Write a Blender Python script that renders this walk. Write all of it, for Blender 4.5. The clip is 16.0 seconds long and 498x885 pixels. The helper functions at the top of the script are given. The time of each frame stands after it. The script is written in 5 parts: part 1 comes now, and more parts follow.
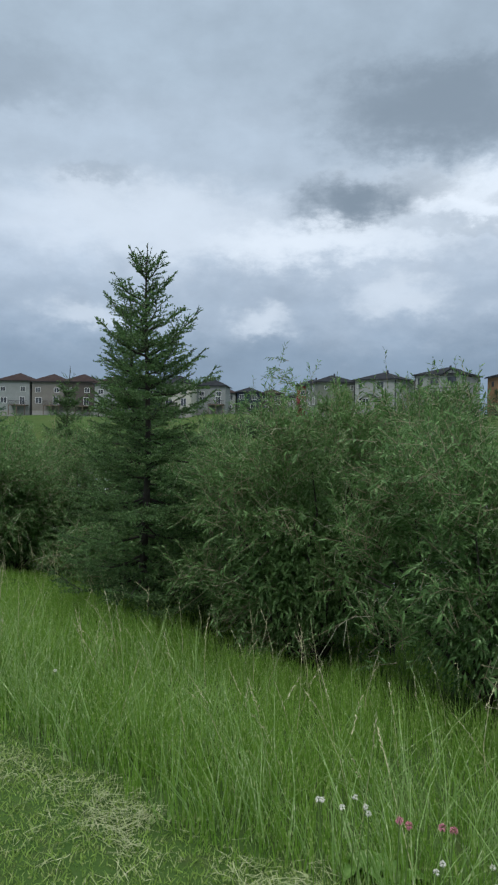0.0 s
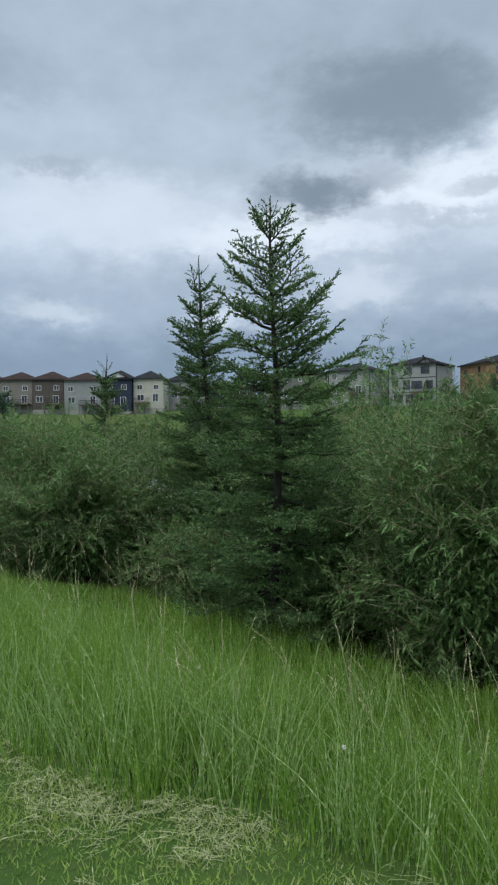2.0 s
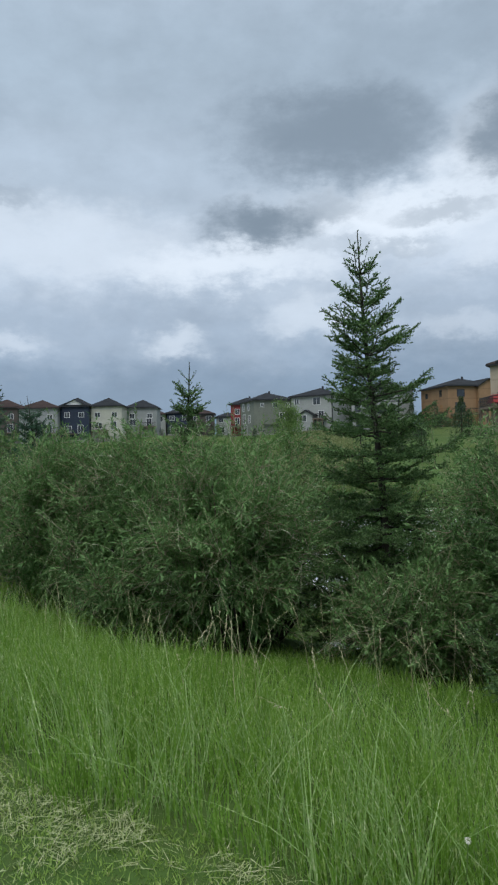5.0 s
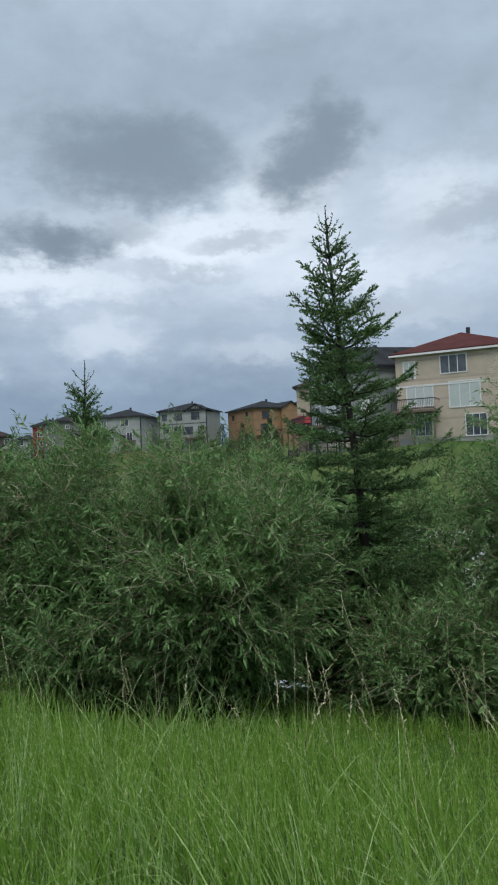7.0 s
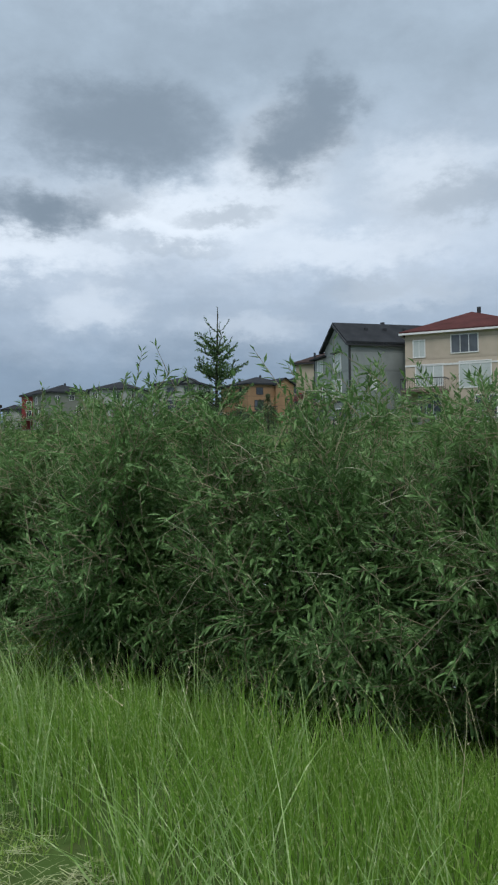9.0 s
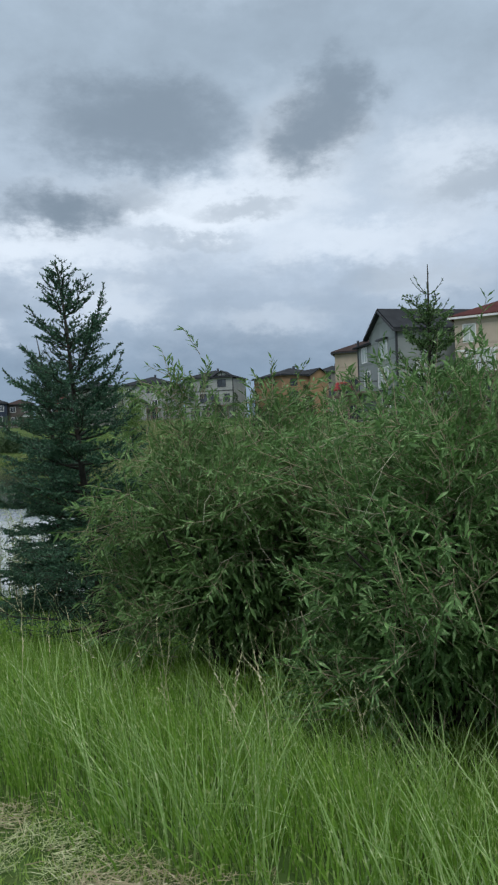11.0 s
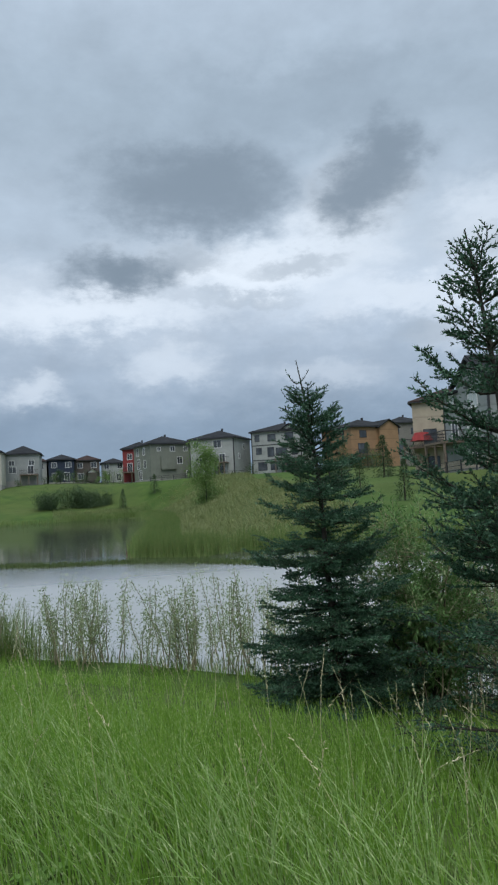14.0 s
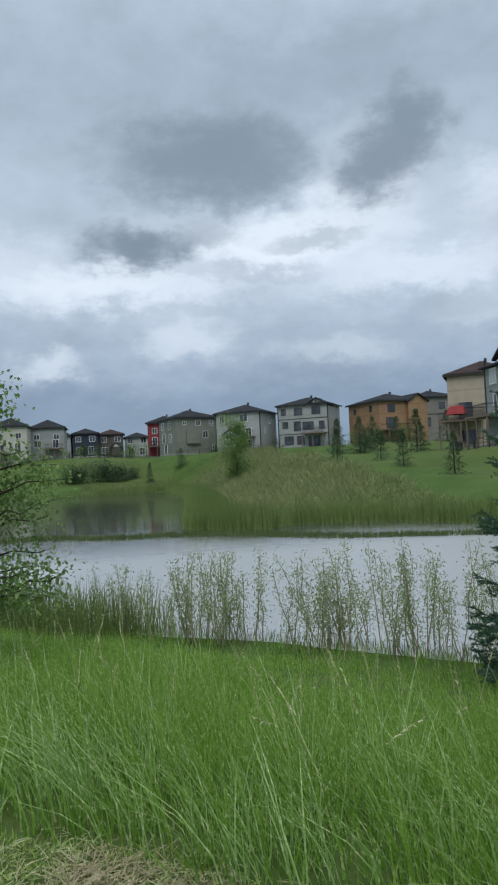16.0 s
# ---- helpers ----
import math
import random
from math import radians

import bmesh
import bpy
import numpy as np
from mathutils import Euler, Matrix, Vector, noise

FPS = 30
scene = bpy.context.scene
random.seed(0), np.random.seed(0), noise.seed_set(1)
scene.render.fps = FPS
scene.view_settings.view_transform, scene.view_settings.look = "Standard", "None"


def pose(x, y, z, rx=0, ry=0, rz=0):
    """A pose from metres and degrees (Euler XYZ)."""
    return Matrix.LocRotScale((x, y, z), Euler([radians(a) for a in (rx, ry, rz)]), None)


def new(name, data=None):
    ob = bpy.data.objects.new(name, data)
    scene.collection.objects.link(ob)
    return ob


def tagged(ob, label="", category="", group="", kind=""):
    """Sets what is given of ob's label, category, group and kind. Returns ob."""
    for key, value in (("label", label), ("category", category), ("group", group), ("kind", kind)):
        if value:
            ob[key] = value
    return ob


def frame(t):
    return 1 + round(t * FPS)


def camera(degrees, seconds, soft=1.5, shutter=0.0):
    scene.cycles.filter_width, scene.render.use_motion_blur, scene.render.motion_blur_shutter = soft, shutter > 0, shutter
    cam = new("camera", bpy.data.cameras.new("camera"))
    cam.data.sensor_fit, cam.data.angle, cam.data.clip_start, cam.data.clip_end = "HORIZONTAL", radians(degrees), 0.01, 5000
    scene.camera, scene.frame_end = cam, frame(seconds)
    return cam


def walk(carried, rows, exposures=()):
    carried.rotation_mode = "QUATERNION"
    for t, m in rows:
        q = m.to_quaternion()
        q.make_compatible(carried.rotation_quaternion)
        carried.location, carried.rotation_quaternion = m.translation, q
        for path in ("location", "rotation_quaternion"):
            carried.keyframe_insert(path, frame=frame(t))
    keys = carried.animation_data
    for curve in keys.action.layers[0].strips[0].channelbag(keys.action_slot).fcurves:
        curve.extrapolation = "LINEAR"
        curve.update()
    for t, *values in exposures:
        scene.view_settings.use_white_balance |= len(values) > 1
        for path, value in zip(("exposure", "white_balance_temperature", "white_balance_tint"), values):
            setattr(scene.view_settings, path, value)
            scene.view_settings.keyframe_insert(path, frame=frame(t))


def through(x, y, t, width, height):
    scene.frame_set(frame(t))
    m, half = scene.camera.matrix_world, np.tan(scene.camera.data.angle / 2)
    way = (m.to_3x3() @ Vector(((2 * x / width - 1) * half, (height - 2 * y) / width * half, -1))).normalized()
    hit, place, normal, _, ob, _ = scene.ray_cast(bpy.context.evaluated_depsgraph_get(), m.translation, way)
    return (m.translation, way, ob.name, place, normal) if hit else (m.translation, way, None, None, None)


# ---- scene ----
cam = camera(37.92, 16.0, soft=2.2)
# seconds, place of the eye, yaw to the left, pitch up, roll
PATH = [
    (0, -0.000, -0.000, 1.709, 0.21, -0.67, 0.91),
    (0.5, -0.455, 0.310, 1.668, 1.29, 0.36, 0.66),
    (1, -0.882, 0.666, 1.642, 0.05, -0.01, 0.30),
    (1.5, -1.327, 1.007, 1.638, -1.40, -0.46, -0.41),
    (2, -1.768, 1.335, 1.637, -2.40, -1.11, -0.50),
    (2.5, -2.240, 1.699, 1.618, -2.29, -0.65, -0.68),
    (3, -2.646, 2.093, 1.586, -3.91, -0.11, -0.72),
    (3.5, -3.087, 2.502, 1.583, -5.48, 1.07, -0.77),
    (4, -3.495, 2.878, 1.571, -6.32, 1.09, -0.82),
    (4.5, -3.910, 3.282, 1.566, -5.03, 0.84, -1.07),
    (7, -5.601, 5.512, 1.483, -22.04, 2.23, -2.43),
    (7.5, -5.969, 5.952, 1.453, -23.76, 1.94, -1.45),
    (8, -6.372, 6.417, 1.436, -23.41, 1.00, -0.73),
    (10.5, -7.921, 9.086, 1.414, -22.31, -0.14, -2.33),
    (11, -8.276, 9.505, 1.415, -21.29, -0.14, -2.33),
    (11.5, -8.614, 9.911, 1.423, -21.41, -0.03, -1.77),
    (12, -8.982, 10.317, 1.414, -21.83, 1.05, -0.62),
    (12.5, -9.250, 10.788, 1.418, -21.87, 2.06, -2.49),
    (13, -9.585, 11.271, 1.432, -19.33, 3.65, -2.87),
    (13.5, -9.934, 11.691, 1.413, -18.53, 3.68, -2.46),
    (14, -10.312, 12.169, 1.407, -17.20, 4.33, -2.84),
    (14.5, -10.709, 12.560, 1.393, -17.10, 2.77, -3.29),
    (15, -11.118, 12.987, 1.389, -17.00, 1.52, -2.79),
    (15.5, -11.510, 13.394, 1.370, -16.81, 1.10, -2.49),
    (16, -11.911, 13.775, 1.342, -15.79, 2.44, -2.64),
]


def eye_pose(x, y, z, yaw, pitch, roll):
    return pose(x, y, z, 0, 0, yaw) @ pose(0, 0, 0, 90 + pitch) @ pose(0, 0, 0, 0, 0, roll)


walk(cam, [(t, eye_pose(*p)) for t, *p in PATH])

# ---- sky and sun ----
SUN_EL, SUN_AZ = 52.0, 200.0
world = bpy.data.worlds.new("overcast_sky")
world.use_nodes = True
scene.world = world
wt = world.node_tree
wt.nodes.clear()


def wn(kind, **sets):
    n = wt.nodes.new(kind)
    for k, v in sets.items():
        if k == "op":
            n.operation = v
        elif k == "ins":
            for i, s in v.items():
                if isinstance(s, bpy.types.NodeSocket):
                    wt.links.new(s, n.inputs[i])
                else:
                    n.inputs[i].default_value = s
    return n


def wm(op, a, b=0.0, c=0.0):
    return wn("ShaderNodeMath", op=op, ins={0: a, 1: b, 2: c}).outputs[0]


def wmix(f, a, b):
    n = wt.nodes.new("ShaderNodeMix")
    n.data_type = "RGBA"
    for i, s in ((0, f), (6, a), (7, b)):
        if isinstance(s, bpy.types.NodeSocket):
            wt.links.new(s, n.inputs[i])
        else:
            n.inputs[i].default_value = s if i == 0 else (*s, 1)
    return n.outputs[2]


tc = wn("ShaderNodeTexCoord").outputs["Generated"]
sx, sy, sz = wn("ShaderNodeSeparateXYZ", ins={0: tc}).outputs
az0 = wm("MULTIPLY", wm("ARCTAN2", sx, sy), 57.2958)
el0 = wm("MULTIPLY", wm("ARCSINE", sz), 57.2958)
cxyz = wn("ShaderNodeCombineXYZ", ins={0: wm("MULTIPLY", az0, 0.6), 1: el0, 2: 0.0}).outputs[0]


def wnoise(scale, detail, rough=0.55, off=0.0):
    v = wn("ShaderNodeVectorMath", op="ADD", ins={0: cxyz, 1: (off, off * 0.7, 0.0)}).outputs[0]
    n = wn("ShaderNodeTexNoise", ins={0: v})
    n.inputs["Scale"].default_value, n.inputs["Detail"].default_value, n.inputs["Roughness"].default_value = scale, detail, rough
    return n.outputs[0]


def warp(coord, scale, amount, off):
    return wm("ADD", coord, wm("MULTIPLY", wm("SUBTRACT", wnoise(scale, 6.0, 0.62, off), 0.5), amount))


az = warp(warp(warp(az0, 0.11, 9.0, 11.0), 0.42, 6.5, 3.0), 1.1, 2.2, 8.0)
el = warp(warp(warp(el0, 0.13, 5.0, 31.0), 0.42, 4.2, 57.0), 1.1, 1.7, 44.0)


def blob(a, e, sa, se, sharp=1.0):
    u = wm("POWER", wm("DIVIDE", wm("ABSOLUTE", wm("SUBTRACT", az, a)), sa), 2.0)
    v = wm("POWER", wm("DIVIDE", wm("ABSOLUTE", wm("SUBTRACT", el, e)), se), 2.0)
    return wm("EXPONENT", wm("MULTIPLY", wm("POWER", wm("ADD", u, v), sharp), -1.0))


def ramp(fac, stops):
    n = wn("ShaderNodeValToRGB", ins={0: fac})
    n.color_ramp.interpolation = "EASE"
    e = n.color_ramp.elements
    while len(e) < len(stops):
        e.new(0.5)
    for k, (p, c) in zip(e, stops):
        k.position, k.color = p, (*c, 1)
    return n.outputs[0]


# cloud deck: blue-grey at the horizon, a pale band, grey above, brighter overhead
deck = ramp(wm("DIVIDE", el, 90.0), [
    (0.0, (0.21, 0.30, 0.41)), (0.055, (0.25, 0.34, 0.46)), (0.11, (0.38, 0.475, 0.60)), (0.165, (0.52, 0.62, 0.75)),
    (0.23, (0.46, 0.56, 0.68)), (0.32, (0.40, 0.50, 0.61)), (0.42, (0.46, 0.56, 0.68)), (0.6, (1.5, 1.62, 1.75)), (1.0, (2.5, 2.6, 2.7))])
n1 = wnoise(0.09, 7.0, 0.6, 70.0)
n2 = wnoise(0.35, 6.0, 0.6, 20.0)
mod = wm("ADD", 0.66, wm("ADD", wm("MULTIPLY", n1, 0.36), wm("MULTIPLY", n2, 0.32)))
col = wn("ShaderNodeVectorMath", op="SCALE", ins={0: deck, 3: mod}).outputs[0]
DARK, PALE = (0.225, 0.29, 0.365), (0.82, 0.91, 1.02)
# pale gaps, then the dark ragged cumulus in front of them
for a, e, sa, se, k in [(18, 18.0, 10, 2.6, 0.95), (5, 14.6, 9, 1.7, 0.8), (26, 21.5, 5, 3.4, 0.85), (30, 15, 8, 1.5, 0.6),
                        (-8, 16.5, 12, 2.6, 0.45), (0, 8.7, 2.6, 1.4, 0.5), (11.5, 10.8, 4.2, 1.6, 0.5), (23, 9.5, 4.0, 1.2, 0.3), (35, 11.8, 4.0, 1.5, 0.45), (-13, 9.0, 3, 1.2, 0.4), (38, 19, 5, 3, 0.6)]:
    col = wmix(wm("MULTIPLY", blob(a, e, sa, se, 1.6), k), col, PALE)
for a, e, sa, se, k in [(13.5, 24.0, 7.8, 3.3, 0.92), (26.8, 22.4, 4.4, 2.7, 0.95), (29.5, 25.2, 3.6, 2.4, 0.9), (8.0, 17.5, 4.6, 2.0, 1.0), (13, 19.0, 3.0, 1.2, 0.5),
                        (21.5, 18.2, 4.0, 0.9, 0.45), (23, 29.5, 12, 2.6, 0.3), (40, 18, 5, 1.6, 0.5), (-12, 19.0, 2.2, 0.8, 0.3), (-20, 25, 8, 2.5, 0.4),
                        (17, 15.6, 5, 0.7, 0.3), (58, 22, 9, 4, 0.7), (-45, 20, 12, 4, 0.6), (34, 12, 5, 1.2, 0.35)]:
    col = wmix(wm("MULTIPLY", blob(a, e, sa, se, 1.8), k), col, DARK)
clear = wt.nodes.new("ShaderNodeTexSky")
clear.sky_type, clear.sun_disc = "NISHITA", False
clear.sun_elevation, clear.sun_rotation = radians(SUN_EL), radians(SUN_AZ)
blue = wn("ShaderNodeVectorMath", op="SCALE", ins={0: clear.outputs[0], 3: 0.1}).outputs[0]
col = wn("ShaderNodeVectorMath", op="ADD", ins={0: col, 1: wn("ShaderNodeVectorMath", op="SCALE", ins={0: blue, 3: 0.02}).outputs[0]}).outputs[0]
bgn = wn("ShaderNodeBackground", ins={0: col, 1: 1.0})
wt.links.new(bgn.outputs[0], wn("ShaderNodeOutputWorld").inputs[0])
sun = new("sun", bpy.data.lights.new("sun", "SUN"))
sun.data.energy, sun.data.angle, sun.data.color = 1.0, radians(25), (1.0, 0.97, 0.92)
sun.matrix_world = pose(0, 0, 60, 90 - SUN_EL, 0, 180 - SUN_AZ)

# ---- materials ----


class Nodes:
    """A material and short calls to fill its tree."""

    def __init__(self, name):
        self.mat = bpy.data.materials.new(name)
        self.mat.use_nodes = True
        self.t = self.mat.node_tree
        self.bsdf = self.t.nodes["Principled BSDF"]

    def node(self, kind, **ins):
        n = self.t.nodes.new(kind)
        for k, v in ins.items():
            self.put(n, k.replace("_", " "), v)
        return n

    def put(self, n, key, v):
        if isinstance(v, bpy.types.NodeSocket):
            self.t.links.new(v, n.inputs[key])
        else:
            n.inputs[key].default_value = v

    def mix(self, f, a, b):
        n = self.t.nodes.new("ShaderNodeMix")
        n.data_type = "RGBA"
        for i, v in ((0, f), (6, a), (7, b)):
            self.put(n, i, v if isinstance(v, bpy.types.NodeSocket) or i == 0 else (*v, 1))
        return n.outputs[2]

    def coords(self):
        return self.node("ShaderNodeTexCoord").outputs["Object"]

    def world_place(self):
        return self.node("ShaderNodeNewGeometry").outputs["Position"]

    def noise(self, scale, detail=5.0, vec=None, rough=0.55):
        n = self.node("ShaderNodeTexNoise", Scale=scale, Detail=detail, Roughness=rough)
        self.t.links.new(vec or self.world_place(), n.inputs[0])
        return n.outputs[0]

    def span(self, v, lo, hi, a=0.0, b=1.0):
        n = self.t.nodes.new("ShaderNodeMapRange")
        for i, s in enumerate((v, lo, hi, a, b)):
            self.put(n, i, s)
        return n.outputs[0]

    def island(self):
        return self.node("ShaderNodeNewGeometry").outputs["Random Per Island"]

    def bump(self, height, strength=0.3, dist=0.02):
        self.put(self.bsdf, "Normal", self.node("ShaderNodeBump", Height=height, Strength=strength, Distance=dist).outputs[0])

    def done(self, color, rough=0.7, spec=0.4, metal=0.0):
        self.put(self.bsdf, "Base Color", color if isinstance(color, bpy.types.NodeSocket) else (*color, 1))
        self.put(self.bsdf, "Roughness", rough)
        self.put(self.bsdf, "Specular IOR Level", spec)
        self.put(self.bsdf, "Metallic", metal)
        return self.mat

    def thin(self, color, through=0.35, rough=0.55, spec=0.3):
        """A leaf: part of the light passes through."""
        mat = self.done(color, rough, spec)
        tr = self.node("ShaderNodeBsdfTranslucent", Color=color)
        mx = self.node("ShaderNodeMixShader", Fac=through)
        self.t.links.new(self.bsdf.outputs[0], mx.inputs[1])
        self.t.links.new(tr.outputs[0], mx.inputs[2])
        self.t.links.new(mx.outputs[0], self.t.nodes["Material Output"].inputs[0])
        return mat


def leafy(name, dark, light, tip, through=0.35, patch=0.5, tipshare=0.9, rough=0.6, hue=None):
    m = Nodes(name)
    c = m.mix(m.island(), dark, light)
    c = m.mix(m.span(m.noise(patch, 4), 0.35, 0.7), c, m.mix(0.5, c, light))
    c = m.mix(m.span(m.noise(37.0, 1), tipshare - 0.35, tipshare - 0.2), c, tip)
    if hue:
        c = m.mix(m.span(m.node("ShaderNodeObjectInfo").outputs["Random"], 0.0, 1.0, 0.0, 0.4), c, hue)
    return m.thin(c, through, rough)


def plain(name, color, rough=0.7, vary=0.15, scale=3.0, fine=60.0, spec=0.35, metal=0.0, bump=0.15):
    m = Nodes(name)
    v = m.coords()
    lo = tuple(c * (1 - vary) for c in color)
    hi = tuple(min(1, c * (1 + vary)) for c in color)
    n = m.noise(scale, 6, v)
    c = m.mix(m.span(n, 0.3, 0.7), lo, hi)
    f = m.noise(fine, 3, v)
    c = m.mix(m.span(f, 0.3, 0.75, 0, 0.4), c, tuple(x * 0.7 for x in color))
    m.bump(f, bump, 0.01)
    return m.done(c, rough, spec, metal)


def siding(name, color, pitch=0.16):
    """Painted lap siding, weathered."""
    m = Nodes(name)
    v = m.coords()
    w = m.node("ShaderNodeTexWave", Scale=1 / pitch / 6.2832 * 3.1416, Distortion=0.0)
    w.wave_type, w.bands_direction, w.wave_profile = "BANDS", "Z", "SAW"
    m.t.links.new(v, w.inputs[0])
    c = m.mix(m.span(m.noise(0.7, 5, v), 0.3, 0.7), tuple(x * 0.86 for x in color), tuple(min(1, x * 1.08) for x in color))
    # shade along each lap put into the colour as a dark band
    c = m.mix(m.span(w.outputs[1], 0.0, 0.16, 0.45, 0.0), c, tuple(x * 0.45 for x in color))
    m.bump(w.outputs[1], 0.5, 0.02)
    return m.done(c, 0.65, 0.3)


GRASS = leafy("tall_grass_blade", (0.092, 0.206, 0.022), (0.226, 0.392, 0.062), (0.46, 0.55, 0.22), 0.48, 0.45)
GRASS_PALE = leafy("long_grass_blade", (0.15, 0.28, 0.06), (0.33, 0.48, 0.17), (0.55, 0.63, 0.35), 0.4, 0.6)
GRASS_DRY = leafy("dry_stalk", (0.36, 0.34, 0.18), (0.55, 0.52, 0.32), (0.62, 0.58, 0.42), 0.2)
THATCH = leafy("dead_grass_thatch", (0.17, 0.145, 0.08), (0.33, 0.29, 0.17), (0.44, 0.40, 0.26), 0.1)
WEED = leafy("weed_leaf", (0.10, 0.22, 0.04), (0.17, 0.31, 0.07), (0.22, 0.36, 0.10), 0.35)
LAWN = leafy("mown_blade", (0.15, 0.26, 0.045), (0.29, 0.42, 0.095), (0.42, 0.46, 0.20), 0.4, 0.9)
HAY = leafy("dried_clippings", (0.20, 0.25, 0.10), (0.37, 0.41, 0.21), (0.44, 0.43, 0.27), 0.15)
WILLOW = leafy("willow_leaf", (0.026, 0.085, 0.024), (0.138, 0.280, 0.082), (0.33, 0.47, 0.22), 0.34, 0.9, hue=(0.125, 0.190, 0.064))
WILLOW_PALE = leafy("sapling_leaf", (0.17, 0.23, 0.10), (0.30, 0.37, 0.19), (0.40, 0.46, 0.27), 0.4)
TWIG = plain("willow_twig", (0.27, 0.235, 0.15), 0.7, 0.3, 4, 80)
SHOOT = plain("pale_bare_shoot", (0.40, 0.40, 0.28), 0.7, 0.3, 4, 80)
BARK = plain("grey_bark", (0.045, 0.040, 0.032), 0.9, 0.35, 8, 60, bump=0.6)
NEEDLE = leafy("spruce_needle", (0.030, 0.078, 0.026), (0.125, 0.230, 0.078), (0.23, 0.34, 0.13), 0.28, 1.2, rough=0.6)
NEEDLE_BLUE = leafy("blue_spruce_needle", (0.016, 0.050, 0.030), (0.060, 0.140, 0.080), (0.13, 0.24, 0.14), 0.2, 1.2, rough=0.6)
POPLAR = leafy("poplar_leaf", (0.07, 0.15, 0.035), (0.15, 0.25, 0.07), (0.28, 0.36, 0.13), 0.4)
REED = leafy("reed_blade", (0.055, 0.115, 0.024), (0.13, 0.205, 0.055), (0.30, 0.28, 0.13), 0.35, 0.3)
SEDGE = leafy("dark_sedge_blade", (0.030, 0.058, 0.016), (0.075, 0.118, 0.034), (0.16, 0.17, 0.07), 0.3, 0.3)
SCRUB = leafy("meadow_scrub", (0.085, 0.135, 0.045), (0.20, 0.235, 0.09), (0.38, 0.34, 0.19), 0.3, 0.12)
FARGREEN = leafy("far_foliage", (0.022, 0.054, 0.024), (0.062, 0.108, 0.044), (0.10, 0.16, 0.07), 0.2)
FLOWER_W = plain("white_clover_floret", (0.75, 0.74, 0.66), 0.7, 0.08, 60, 300)
FLOWER_P = plain("pink_clover_floret", (0.50, 0.20, 0.24), 0.7, 0.2, 60, 300)
STEM = plain("green_stem", (0.12, 0.2, 0.05), 0.6, 0.2, 20, 80)
SHINGLE = plain("charcoal_shingle", (0.030, 0.033, 0.037), 0.95, 0.3, 0.8, 9.0, spec=0.06, bump=0.5)
SHINGLE_R = plain("russet_shingle", (0.078, 0.03, 0.028), 0.95, 0.25, 0.8, 9.0, spec=0.06, bump=0.5)
SHINGLE_B = plain("brown_shingle", (0.048, 0.035, 0.033), 0.95, 0.25, 0.8, 9.0, spec=0.06, bump=0.5)
TRIM_W = plain("white_trim", (0.75, 0.75, 0.74), 0.5, 0.05, 2, 20)
TRIM_D = plain("black_trim", (0.03, 0.032, 0.036), 0.5, 0.15, 2, 20)
DECK = plain("weathered_deck_wood", (0.17, 0.13, 0.10), 0.8, 0.25, 2, 25)
RED_CLOTH = plain("red_canvas", (0.26, 0.03, 0.03), 0.8, 0.12, 2, 60)
CONCRETE = plain("foundation_concrete", (0.36, 0.35, 0.33), 0.9, 0.12, 1, 18)


def stone_wall():
    m = Nodes("stone_cladding")
    v = m.coords()
    b = m.node("ShaderNodeTexBrick", Scale=1.0, Color1=(0.52, 0.43, 0.33, 1), Color2=(0.36, 0.29, 0.23, 1), Mortar=(0.55, 0.5, 0.43, 1))
    b.inputs["Brick Width"].default_value, b.inputs["Row Height"].default_value, b.inputs["Mortar Size"].default_value = 0.42, 0.2, 0.02
    mp = m.node("ShaderNodeMapping")
    mp.inputs["Rotation"].default_value = (radians(90), 0, 0)
    m.t.links.new(v, mp.inputs[0])
    m.t.links.new(mp.outputs[0], b.inputs[0])
    m.bump(b.outputs[1], -0.4, 0.03)
    return m.done(m.mix(m.span(m.noise(1.5, 4, v), 0.3, 0.7, 0, 0.35), b.outputs[0], (0.5, 0.42, 0.32)), 0.85)


STONE = stone_wall()


def glass_pane():
    m = Nodes("window_glass")
    c = m.mix(m.span(m.noise(0.5, 2), 0.4, 0.6), (0.035, 0.04, 0.045), (0.09, 0.10, 0.11))
    return m.done(c, 0.06, 0.8)


GLASS = glass_pane()
BLIND = plain("pale_blind_behind_glass", (0.52, 0.56, 0.54), 0.15, 0.06, 1, 6, spec=0.6)


def ground_mat():
    m = Nodes("grassy_soil")
    a = m.mix(m.span(m.noise(0.35, 6), 0.35, 0.65), (0.035, 0.076, 0.016), (0.064, 0.108, 0.025))
    b = m.mix(m.span(m.noise(0.06, 5), 0.42, 0.62, 0, 0.5), a, (0.085, 0.10, 0.034))
    c = m.mix(m.span(m.noise(9.0, 4), 0.5, 0.8, 0, 0.4), b, (0.075, 0.06, 0.032))
    m.bump(m.noise(14.0, 5), 0.5, 0.05)
    return m.done(c, 0.95, 0.1)


GROUND = ground_mat()


